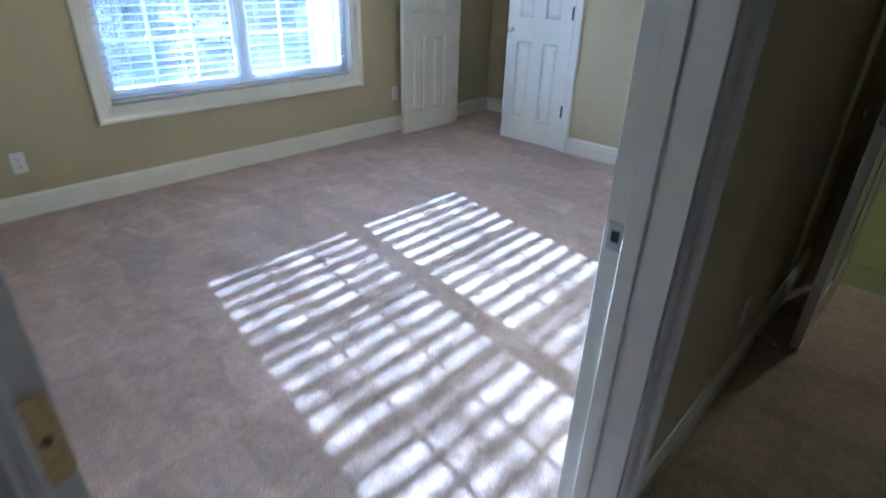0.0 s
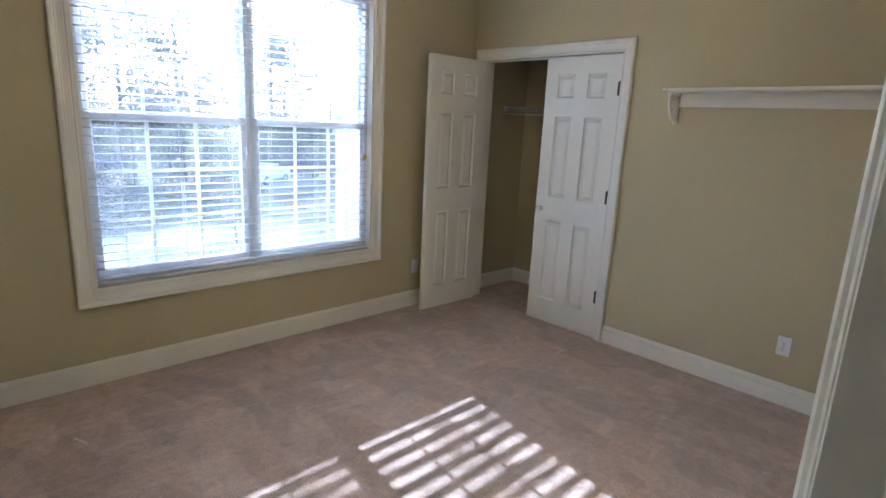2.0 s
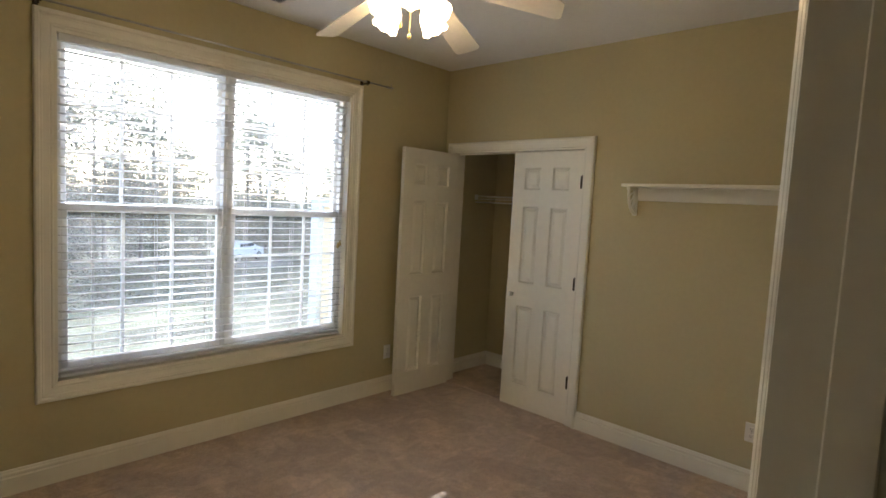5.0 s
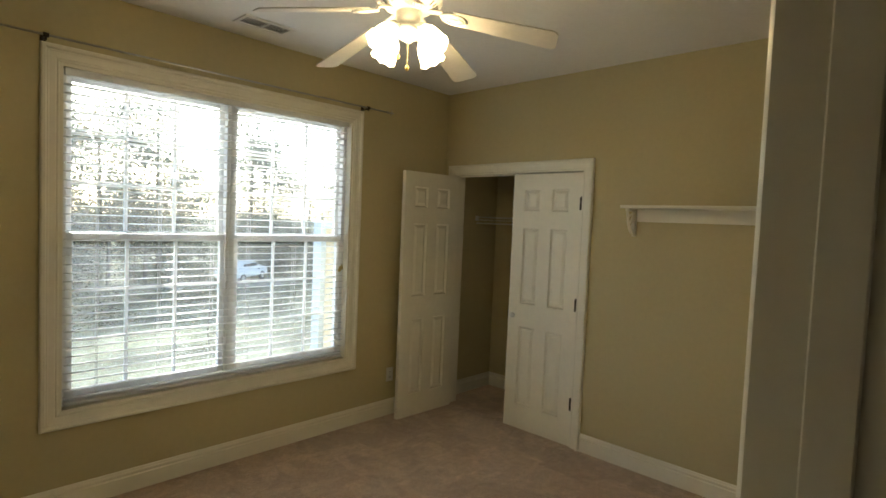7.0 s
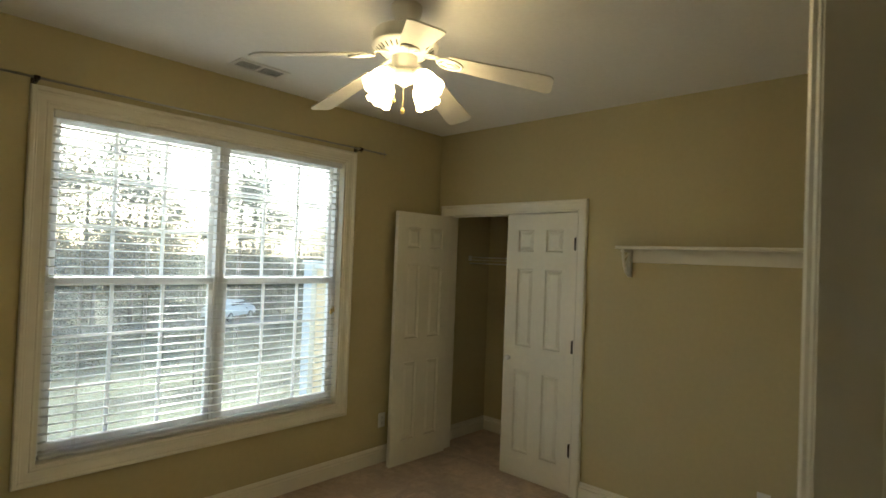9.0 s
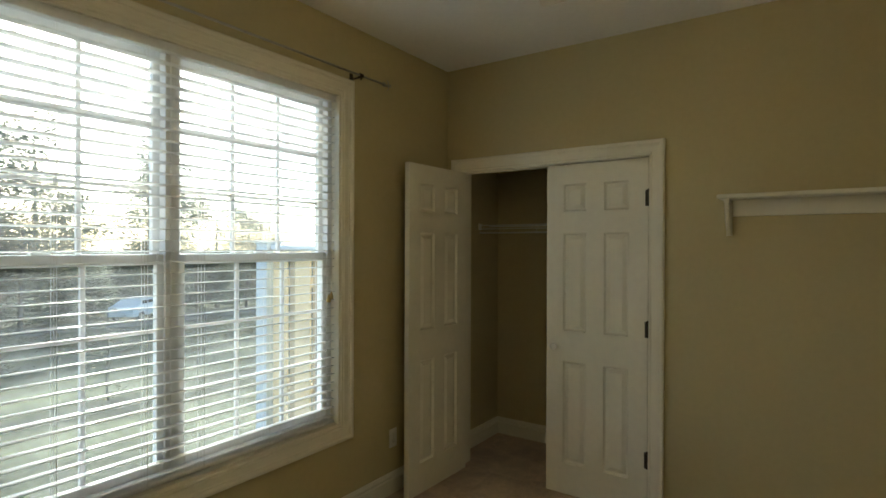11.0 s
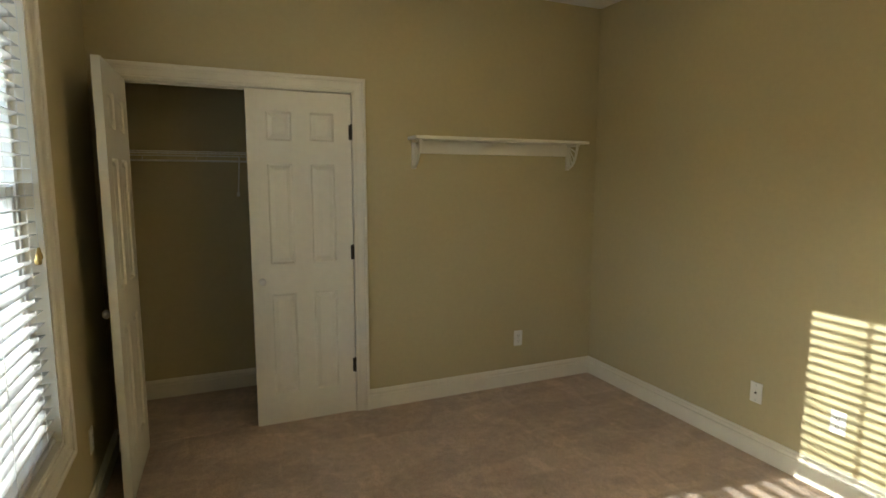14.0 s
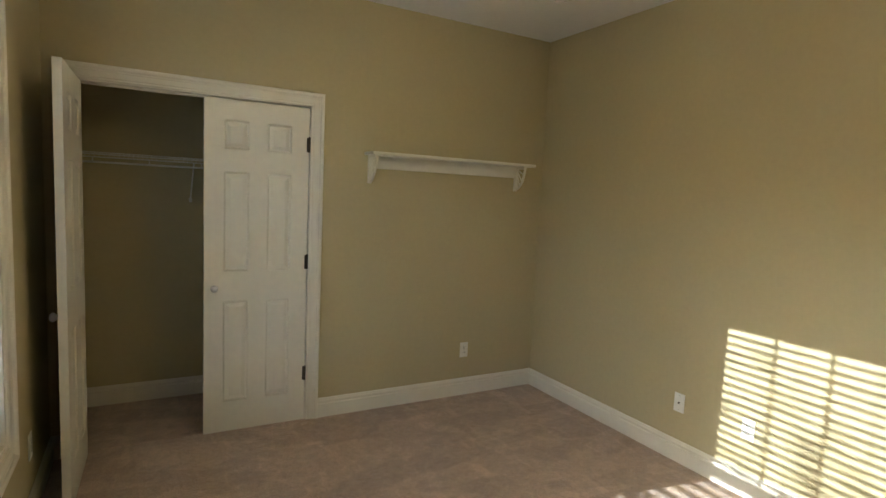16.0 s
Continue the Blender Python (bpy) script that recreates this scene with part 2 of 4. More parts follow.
def bm_lathe(profile, steps=32, m=None):
    """Turns (radius, z) round the z axis."""
    bm = bmesh.new()
    rings = []
    for r, z in profile:
        if r < 1e-5:
            rings.append([bm.verts.new((0, 0, z))])
        else:
            rings.append([bm.verts.new((r * math.cos(k * math.tau / steps), r * math.sin(k * math.tau / steps), z)) for k in range(steps)])
    for q, s in zip(rings, rings[1:]):
        if len(q) == 1 and len(s) == 1:
            continue
        for k in range(steps):
            j = (k + 1) % steps
            if len(q) == 1:
                bm.faces.new((q[0], s[k], s[j]))
            elif len(s) == 1:
                bm.faces.new((q[k], q[j], s[0]))
            else:
                bm.faces.new((q[k], q[j], s[j], s[k]))
    if m is not None:
        bmesh.ops.transform(bm, matrix=m, verts=bm.verts[:])
    return bm


def bm_sweep(profile, corners, place, closed):
    """Sweeps (outward, proud) round corners [(a, b, da, db)] with mitres; place(a, b, proud) gives the point."""
    bm = bmesh.new()
    rings = [[bm.verts.new(place(a + u * da, b + u * db, w)) for u, w in profile] for a, b, da, db in corners]
    pairs = list(zip(rings, rings[1:])) + ([(rings[-1], rings[0])] if closed else [])
    for q, s in pairs:
        for k in range(len(profile)):
            j = (k + 1) % len(profile)
            bm.faces.new((q[k], q[j], s[j], s[k]))
    if not closed:
        bm.faces.new(rings[0][::-1])
        bm.faces.new(rings[-1])
    return bm


CASING = [(0.0, 0.0), (0.0, 0.010), (0.004, 0.013), (0.010, 0.013), (0.012, 0.0100), (0.015, 0.0100), (0.018, 0.013), (0.045, 0.015),
          (0.050, 0.018), (0.056, 0.018), (0.058, 0.025), (0.064, 0.029), (0.075, 0.029), (0.081, 0.025), (0.083, 0.018), (0.083, 0.0)]
BASE = [(0.0, 0.0), (0.015, 0.0), (0.016, 0.102), (0.009, 0.107), (0.009, 0.112), (0.0135, 0.117), (0.0135, 0.126), (0.008, 0.132), (0.008, 0.136), (0.004, 0.143), (0.0, 0.144)]


def baseboard(start, end, inward):
    """A baseboard along the wall from start to end, (x, y); inward points into the room."""
    a, b, n = Vector((*start, 0)), Vector((*end, 0)), Vector((*inward, 0))
    bm = bmesh.new()
    q = [bm.verts.new(a + n * d + Vector((0, 0, z))) for d, z in BASE]
    s = [bm.verts.new(b + n * d + Vector((0, 0, z))) for d, z in BASE]
    for k in range(len(BASE)):
        j = (k + 1) % len(BASE)
        bm.faces.new((q[k], q[j], s[j], s[k]))
    bm.faces.new(q[::-1])
    bm.faces.new(s)
    return structure("baseboard", bm, TRIM, "white painted moulded baseboard along the tan wall", "baseboard")


# ---- the plan ----
WX, EX = -3.556, -0.303         # window wall and door wall, room faces
SY, NY = 0.015, 3.955            # south wall and closet wall, room faces
CEIL = 2.77
HALL = -0.165                   # hall face of the door wall
T = 0.14
PILE = 0.013                    # top of the carpet, laid against the baseboards
HX = 4.5                        # far wall of the hall
WY0, WY1, WZ0, WZ1 = 1.066, 2.914, 0.545, 2.376   # window opening
CX0, CX1, CZ1 = -3.425, -2.178, 2.056             # closet opening
DY0, DY1, DZ1 = 0.020, 1.000, 2.056               # room doorway
BACK = 4.70                                       # closet's back wall
CLX1 = -1.95                                      # closet's end wall
BATH = 3.07                                       # hall face of the bathroom wall

structure("floor", bm_box((WX, EX, SY, NY, -0.05, PILE), (CX0, CX1, NY, NY + 0.11, -0.05, PILE), (WX, CLX1, NY + 0.11, BACK, -0.05, PILE),
                          (EX, HALL, DY0, DY1, -0.05, PILE), (HALL, HX, -1.6, BATH, -0.05, PILE)),
          CARPET, "taupe cut-pile carpet with brushed footmarks and vacuum strokes", "carpet")
structure("ceiling", bm_box((WX - T, HX + 0.15, -1.75, BACK + 1.5, CEIL, CEIL + 0.1)), CEILING, "flat white painted ceiling", "ceiling")
structure("wall_west", bm_box((WX - T, WX, SY - 0.1, WY0, 0, CEIL), (WX - T, WX, WY1, BACK + 0.1, 0, CEIL),
                              (WX - T, WX, WY0, WY1, 0, WZ0), (WX - T, WX, WY0, WY1, WZ1, CEIL)),
          WALL, "tan painted wall around the wide window", "wall")
structure("wall_north", bm_box((WX, CX0, NY, NY + 0.11, 0, CEIL), (CX1, EX, NY, NY + 0.11, 0, CEIL), (CX0, CX1, NY, NY + 0.11, CZ1, CEIL)),
          WALL, "tan painted wall with the closet opening", "wall")
structure("wall_east", bm_box((EX, HALL, DY1, BACK + 0.1, 0, CEIL), (EX, HALL, -1.6, DY0, 0, CEIL), (EX, HALL, DY0, DY1, DZ1, CEIL)),
          WALL, "tan painted wall with the doorway to the hall", "wall")
structure("wall_south", bm_box((WX, EX, SY - 0.1, SY, 0, CEIL)), WALL, "plain tan painted wall", "wall")
structure("wall_closet_back", bm_box((WX, EX, BACK, BACK + 0.1, 0, CEIL)), WALL, "tan painted back wall of the closet", "wall")
structure("wall_closet_end", bm_box((CLX1, CLX1 + 0.1, NY + 0.11, BACK, 0, CEIL)), WALL, "tan painted end wall of the closet", "wall")
structure("wall_hall_east", bm_box((HX, HX + 0.1, -1.6, 6.2, 0, CEIL)), WALL, "plain tan hall wall", "wall")
structure("wall_hall_south", bm_box((HALL, HX, -1.7, -1.6, 0, CEIL)), WALL, "plain tan end wall of the hall", "wall")
structure("wall_bath_south", bm_box((HALL, -0.045, BATH, BATH + 0.12, 0, CEIL), (0.72, HX, BATH, BATH + 0.12, 0, CEIL), (-0.045, 0.72, BATH, BATH + 0.12, 2.05, CEIL)),
          WALL, "tan wall with the bathroom doorway", "wall")
structure("wall_bath_north", bm_box((-0.303, HX, 6.1, 6.2, 0, CEIL)), WALL, "plain bathroom wall", "wall")
structure("wall_bath_west", bm_box((-0.303, HALL, BACK + 0.1, 6.1, 0, CEIL)), WALL, "plain bathroom side wall", "wall")

baseboard((WX, SY), (WX, NY), (1, 0))
baseboard((WX, NY), (CX0 - 0.083, NY), (0, -1))
baseboard((CX1 + 0.083, NY), (EX, NY), (0, -1))
baseboard((EX, DY1 + 0.083), (EX, NY), (-1, 0))
baseboard((WX, SY), (EX - 0.02, SY), (0, 1))
baseboard((WX, BACK), (CLX1, BACK), (0, -1))
baseboard((WX, NY + 0.11), (WX, BACK), (1, 0))
baseboard((HALL, DY1 + 0.083), (HALL, BATH), (1, 0))


# ---- window ----
def build_window():
    win = thing("window_1", pose(WX, 0, 0), "wide white twin double-hung window with divided lights", "window", "", "structure")
    inner = win.matrix_world.inverted()

    def add(name, bm, mat, parent=win, label=""):
        bmesh.ops.transform(bm, matrix=inner, verts=bm.verts[:])
        return part(name, bm, mat, parent, label)

    corners = [(WY0, WZ0, -1, -1), (WY1, WZ0, 1, -1), (WY1, WZ1, 1, 1), (WY0, WZ1, -1, 1)]
    add("window_casing", bm_sweep(CASING, corners, lambda a, b, w: (WX + w, a, b), True), TRIM, win, "wide moulded white casing")
    # jamb boards that line the opening
    j = 0.016
    add("window_jamb", bm_box((WX - 0.10, WX + 0.004, WY0, WY0 + j, WZ0, WZ1), (WX - 0.10, WX + 0.004, WY1 - j, WY1, WZ0, WZ1),
                              (WX - 0.10, WX + 0.004, WY0 + j, WY1 - j, WZ0, WZ0 + j), (WX - 0.10, WX + 0.004, WY0 + j, WY1 - j, WZ1 - j, WZ1)), TRIM)
    x0, x1 = WX - T, WX - 0.055
    mid = 2.0
    f = 0.028
    add("window_frame", bm_box((x0, x1, WY0 + j, WY0 + j + f, WZ0 + j, WZ1 - j), (x0, x1, WY1 - j - f, WY1 - j, WZ0 + j, WZ1 - j),
                               (x0, x1, WY0 + j + f, WY1 - j - f, WZ0 + j, WZ0 + j + 0.030), (x0, x1, WY0 + j + f, WY1 - j - f, WZ1 - j - 0.022, WZ1 - j), bevel=0.002), VINYL)
    add("mullion", bm_box((x0 + 0.003, x1 + 0.004, mid - 0.030, mid + 0.030, WZ0 + j + 0.030, WZ1 - j - 0.022),
                          (x0 + 0.006, x1 + 0.010, mid - 0.010, mid + 0.010, WZ0 + j + 0.030, WZ1 - j - 0.022), bevel=0.002), VINYL, win, "ribbed white mullion")
    for y0, y1 in ((WY0 + j + f, mid - 0.030), (mid + 0.030, WY1 - j - f)):
        for low in (True, False):
            sx0, sx1 = (WX - 0.092, WX - 0.062) if low else (WX - 0.126, WX - 0.096)
            z0, z1 = (WZ0 + j + 0.030, 1.500) if low else (1.458, WZ1 - j - 0.022)
            st = 0.030
            b0, b1 = (0.050, 0.044) if low else (0.042, 0.030)
            sash = add("sash", bm_box((sx0, sx1, y0, y0 + st, z0, z1), (sx0, sx1, y1 - st, y1, z0, z1),
                                      (sx0, sx1, y0 + st, y1 - st, z0, z0 + b0), (sx0, sx1, y0 + st, y1 - st, z1 - b1, z1), bevel=0.0025), VINYL)
            gy0, gy1, gz0, gz1 = y0 + st, y1 - st, z0 + b0, z1 - b1
            gx = (sx0 + sx1) / 2
            pane = add("pane", bm_box((gx - 0.002, gx + 0.002, gy0, gy1, gz0, gz1)), PANE, sash, "clear window glass")
            pane.visible_shadow = False
            for k in (1, 2):
                y = gy0 + (gy1 - gy0) * k / 3
                add("muntin", bm_box((gx - 0.009, gx + 0.009, y - 0.009, y + 0.009, gz0, gz1), bevel=0.003), VINYL, sash)
                z = gz0 + (gz1 - gz0) * k / 3
                add("muntin", bm_box((gx - 0.0075, gx + 0.0075, gy0, gy1, z - 0.0075, z + 0.0075), bevel=0.003), VINYL, sash)
            if low:
                add("sash_lock", bm_box((sx0 + 0.002, sx1 - 0.004, (y0 + y1) / 2 - 0.03, (y0 + y1) / 2 + 0.03, z1, z1 + 0.012), bevel=0.003), VINYL, sash)
    return win


build_window()

SLAT_TILT = 5.0        # degrees, room edge up
SLAT_PITCH = 0.0451


def slat_bm(length):
    """A slightly crowned slat along y, 50 mm deep."""
    bm = bmesh.new()
    half, thick = 0.0232, 0.0026
    xs = [-half + k * half / 2 for k in range(5)]
    top = lambda x: 0.0022 * (1 - (x / half) ** 2)
    rings = []
    for y in (-length / 2, length / 2):
        rings.append([bm.verts.new((x, y, top(x) + thick / 2)) for x in xs] + [bm.verts.new((x, y, top(x) - thick / 2)) for x in xs[::-1]])
    k = len(rings[0])
    for i in range(k):
        bm.faces.new((rings[0][i], rings[0][(i + 1) % k], rings[1][(i + 1) % k], rings[1][i]))
    bm.faces.new(rings[0][::-1])
    bm.faces.new(rings[1])
    return bm


def build_blind():
    y0, y1 = WY0 + 0.030, WY1 - 0.032
    mid = (y0 + y1) / 2
    bx = WX - 0.036
    blind = thing("window_blind", pose(bx, mid, WZ0), "white two-inch slatted blind lowered with open slats", "blind")
    top = WZ1 - WZ0 - 0.016
    w = y1 - y0
    part("headrail", bm_box((-0.026, 0.020, -w / 2, w / 2, top - 0.034, top), bevel=0.003), SLAT, blind)
    part("valance", bm_box((0.021, 0.027, -w / 2 - 0.004, w / 2 + 0.004, top - 0.040, top - 0.001), bevel=0.0025), SLAT, blind)
    part("bottom_rail", bm_box((-0.025, 0.025, -w / 2, w / 2, 0.026, 0.044), bevel=0.004), SLAT, blind)
    z = 0.064
    first = None
    while z < top - 0.048:
        if first is None:
            s = first = part("slat", slat_bm(w), SLAT, blind, "", True)
        else:
            s = new("slat", first.data)
            s.parent = blind
        s.matrix_local = pose(random.uniform(-0.0008, 0.0008), random.uniform(-0.002, 0.002), z, random.uniform(-0.05, 0.05), -SLAT_TILT + random.uniform(-0.7, 0.7), 0)
        z += SLAT_PITCH
    for y in (-0.74, -0.42, -0.11, 0.13, 0.47, 0.80):
        for x in (-0.0246, 0.0246):
            part("ladder_cord", bm_tube([(x, y, 0.035), (x, y, top - 0.05)], 0.0011, 5), CORD, blind)
        part("lift_cord", bm_tube([(0.0, y, 0.035), (0.0, y, top - 0.05)], 0.0009, 5), CORD, blind)
    y = w / 2 - 0.035
    pull = part("pull_cord", bm_tube([(0.033, y, top - 0.05), (0.034, y, 1.2), (0.034, y + 0.002, 0.735)], 0.0014, 6), CORD, blind)
    part("tassel", bm_lathe([(0, 0.03), (0.004, 0.03), (0.006, 0.02), (0.010, 0.004), (0.011, -0.006), (0.008, -0.012), (0, -0.012)], 14, pose(0.034, y + 0.002, 0.715)), BRASS, pull, "brass-coloured cord tassel", True)
    part("tassel", bm_lathe([(0, 0.03), (0.004, 0.03), (0.006, 0.02), (0.010, 0.004), (0.011, -0.006), (0.008, -0.012), (0, -0.012)], 14, pose(0.034, y - 0.016, 0.700)), BRASS, pull, "brass-coloured cord tassel", True)
    return blind


build_blind()


def build_rod():
    rod = thing("curtain_rod", pose(-3.478, 2.0, 2.478), "thin steel curtain rod on brackets above the window", "curtain rod")
    part("rod", bm_tube([(0, -1.24, 0), (0, 1.22, 0)], 0.0055, 12), STEEL, rod, "", True)
    for y, s in ((-1.24, -1), (1.22, 1)):
        tip = part("finial", bm_lathe([(0, 0), (0.007, 0), (0.010, 0.006), (0.010, 0.014), (0.006, 0.020), (0.003, 0.024), (0.003, 0.075), (0, 0.077)], 14,
                                      pose(0, y - 0.05 * s, 0, -90 * s)), STEEL, rod, "slim steel finial", True)
        bm = bmesh.new()
        for k in range(4):
            a = k * math.pi / 2
            c, e = math.cos(a), math.sin(a)
            add_tube(bm, [(0, y, 0), (0.012 * c, y + 0.004 * s, 0.012 * e), (0.024 * c, y - 0.004 * s, 0.024 * e), (0.030 * c, y - 0.010 * s, 0.030 * e)], 0.0034, 6, 0.0012)
        part("petals", bm, STEEL, tip, "", True)
    for y in (-1.005, 0.99):
        b = part("bracket", bm_box((WX + 3.478, WX + 3.478 + 0.006, y - 0.012, y + 0.012, -0.035, 0.025), (WX + 3.478 + 0.006, -0.004, y - 0.005, y + 0.005, -0.012, -0.004), bevel=0.0015), DARK_METAL, rod, "dark metal bracket")
        part("collar", bm_tube([(0, y - 0.012, 0), (0, y + 0.012, 0)], 0.0115, 14), DARK_METAL, b, "", True)
        part("thumb_screw", bm_tube([(0.0, y, -0.012), (0.0, y, -0.024)], 0.005, 8), DARK_METAL, b)
    return rod


build_rod()


# ---- doors ----
def add_door_face(bm, width, height, y, cols, rows, flip):
    """A panelled face in the plane y: a grid whose panel cells are stepped in and raised."""
    xs = sorted({0.0, width, *(c for col in cols for c in col)})
    zs = sorted({0.0, height, *(r for row in rows for r in row)})
    s = -1.0 if flip else 1.0          # outward along y
    cache = {}

    def vert(x, z, d=0.0):
        key = (round(x, 5), round(z, 5), round(d, 5))
        if key not in cache:
            cache[key] = bm.verts.new((x, y - s * d, z))
        return cache[key]

    def ring(x0, x1, z0, z1, i, d):
        return [vert(x0 + i, z0 + i, d), vert(x1 - i, z0 + i, d), vert(x1 - i, z1 - i, d), vert(x0 + i, z1 - i, d)]

    for x0, x1 in zip(xs, xs[1:]):
        for z0, z1 in zip(zs, zs[1:]):
            if any(abs(c[0] - x0) < 1e-6 and abs(c[1] - x1) < 1e-6 for c in cols) and any(abs(r[0] - z0) < 1e-6 and abs(r[1] - z1) < 1e-6 for r in rows):
                rings = [ring(x0, x1, z0, z1, i, d) for i, d in ((0, 0), (0.003, 0.006), (0.010, 0.0125), (0.015, 0.0125), (0.034, 0.004), (0.036, 0.003))]
                for q, r in zip(rings, rings[1:]):
                    for k in range(4):
                        bm.faces.new((q[k], q[(k + 1) % 4], r[(k + 1) % 4], r[k]))
                bm.faces.new(rings[-1])
            else:
                bm.faces.new((vert(x0, z0), vert(x1, z0), vert(x1, z1), vert(x0, z1)))
    return vert(0, 0), vert(width, 0), vert(width, height), vert(0, height), xs, zs, vert


def door_bm(width, height, cols, rows, thick=0.035):
    """A panelled slab: x across, front face at y = 0, back at y = thick."""
    bm = bmesh.new()
    sides = [add_door_face(bm, width, height, y, cols, rows, flip) for y, flip in ((0.0, True), (thick, False))]
    (_, _, _, _, xs, zs, va), (_, _, _, _, _, _, vb) = sides
    for x in (0.0, width):
        for z0, z1 in zip(zs, zs[1:]):
            bm.faces.new((va(x, z0), vb(x, z0), vb(x, z1), va(x, z1)))
    for z in (0.0, height):
        for x0, x1 in zip(xs, xs[1:]):
            bm.faces.new((va(x0, z), va(x1, z), vb(x1, z), vb(x0, z)))
    return bm


LEAF_W, LEAF_H, THICK = 0.612, 2.026, 0.035
COLS = ((0.108, 0.252), (0.360, 0.504))
ROWS = ((0.188, 0.818), (1.004, 1.604), (1.738, 1.906))


def hinge_bm(z):
    bm = bm_box((-0.003, 0.016, -0.0035, 0.0015, z - 0.045, z + 0.045))
    add_tube(bm, [(0.0, -0.006, z - 0.046), (0.0, -0.006, z + 0.046)], 0.0058, 10)
    add_tube(bm, [(0.0, -0.006, z + 0.046), (0.0, -0.006, z + 0.052)], 0.0045, 8)
    return bm


def closet_leaf(name, m, mirrored, label):
    """A six-panel closet leaf, hinged at its origin."""
    d = thing(name, m, label, "door", "closet doors", "structure")
    bm = door_bm(LEAF_W, LEAF_H, COLS, ROWS)
    flip = Matrix.Diagonal((-1, 1, 1, 1)) if mirrored else Matrix.Identity(4)
    bmesh.ops.transform(bm, matrix=flip, verts=bm.verts[:])
    part("door_panel", bm, DOOR, d)
    for z in (0.315, 1.055, 1.80):
        bm = hinge_bm(z)
        bmesh.ops.transform(bm, matrix=flip, verts=bm.verts[:])
        part("hinge", bm, DARK_METAL, d, "dark metal hinge")
    bm = bm_lathe([(0, 0.038), (0.013, 0.0375), (0.0205, 0.030), (0.021, 0.022), (0.014, 0.014), (0.009, 0.008), (0.0095, 0.003), (0.014, 0.0), (0, 0.0)], 18,
                  (pose(-(LEAF_W - 0.055), 0, 0.905, 90) if mirrored else pose(LEAF_W - 0.055, 0, 0.905, 90)))
    part("door_knob", bm, PLASTIC, d, "small round white knob", True)
    return d


closet_leaf("door_1", pose(CX1 - 0.006, NY + 0.002, 0.015), True, "closed white six-panel closet door leaf")
closet_leaf("door_2", pose(CX0 + 0.003, NY - 0.012, 0.015, 0, 0, -91.5), False, "white six-panel closet door leaf standing open")


def door_casing(name, x0, x1, z1, place, label):
    corners = [(x0, 0.0, -1, 0), (x0, z1, -1, 1), (x1, z1, 1, 1), (x1, 0.0, 1, 0)]
    return structure(name, bm_sweep(CASING, corners, place, False), TRIM, label, "trim")


door_casing("trim_closet", CX0, CX1, CZ1, lambda a, b, w: (a, NY - w, b), "white moulded casing round the closet opening")
structure("trim_closet_jamb", bm_box((CX0 - 0.001, CX0 + 0.001, NY - 0.004, NY + 0.112, 0, CZ1), (CX1 - 0.001, CX1 + 0.001, NY - 0.004, NY + 0.112, 0, CZ1),
                                     (CX0 + 0.001, CX1 - 0.001, NY - 0.004, NY + 0.112, CZ1 - 0.004, CZ1 + 0.001),
                                     (CX0 + 0.001, CX1 - 0.001, NY + 0.042, NY + 0.060, CZ1 - 0.016, CZ1 - 0.004)), TRIM, "white painted jamb boards of the closet opening", "trim")

# the doorway to the hall
door_casing("trim_doorway_room", DY0, DY1, DZ1, lambda a, b, w: (EX - w, a, b), "white moulded casing on the room side of the doorway")
door_casing("trim_doorway_hall", DY0, DY1, DZ1, lambda a, b, w: (HALL + w, a, b), "white moulded casing on the hall side of the doorway")
structure("trim_doorway_jamb", bm_box((EX - 0.006, HALL + 0.006, DY1 - 0.019, DY1 + 0.001, 0, DZ1), (EX - 0.006, HALL + 0.006, DY0 - 0.001, DY0 + 0.008, 0, DZ1),
                                      (EX - 0.006, HALL + 0.006, DY0 + 0.008, DY1 - 0.019, DZ1 - 0.019, DZ1 + 0.001),
                                      (EX + 0.040, EX + 0.078, DY1 - 0.031, DY1 - 0.019, 0, DZ1 - 0.019), (EX + 0.040, EX + 0.078, DY0 + 0.008, DY0 + 0.020, 0, DZ1 - 0.019),
                                      (EX + 0.040, EX + 0.078, DY0 + 0.020, DY1 - 0.031, DZ1 - 0.031, DZ1 - 0.019), bevel=0.0015), TRIM, "white painted door jamb with a stop strip", "trim")


def strike_plate():
    s = thing("strike_plate", pose(EX + 0.020, DY1 - 0.019, 0.868), "bright metal strike plate on the white jamb", "strike plate")
    bm = bm_box((-0.016, 0.016, -0.0025, 0.0, -0.030, -0.013), (-0.016, 0.016, -0.0025, 0.0, 0.013, 0.030), (-0.016, -0.009, -0.0025, 0.0, -0.013, 0.013), (0.009, 0.016, -0.0025, 0.0, -0.013, 0.013))
    part("plate", bm, STEEL, s)
    part("latch_hole", bm_box((-0.009, 0.009, -0.0012, 0.0, -0.013, 0.013)), SLOT, s, "dark latch hole")
    for z in (-0.022, 0.022):
        part("screw", bm_lathe([(0, 0.0012), (0.003, 0.001), (0.0035, 0)], 10, pose(0, -0.0025, z, 90)), STEEL, s)
    return s


strike_plate()


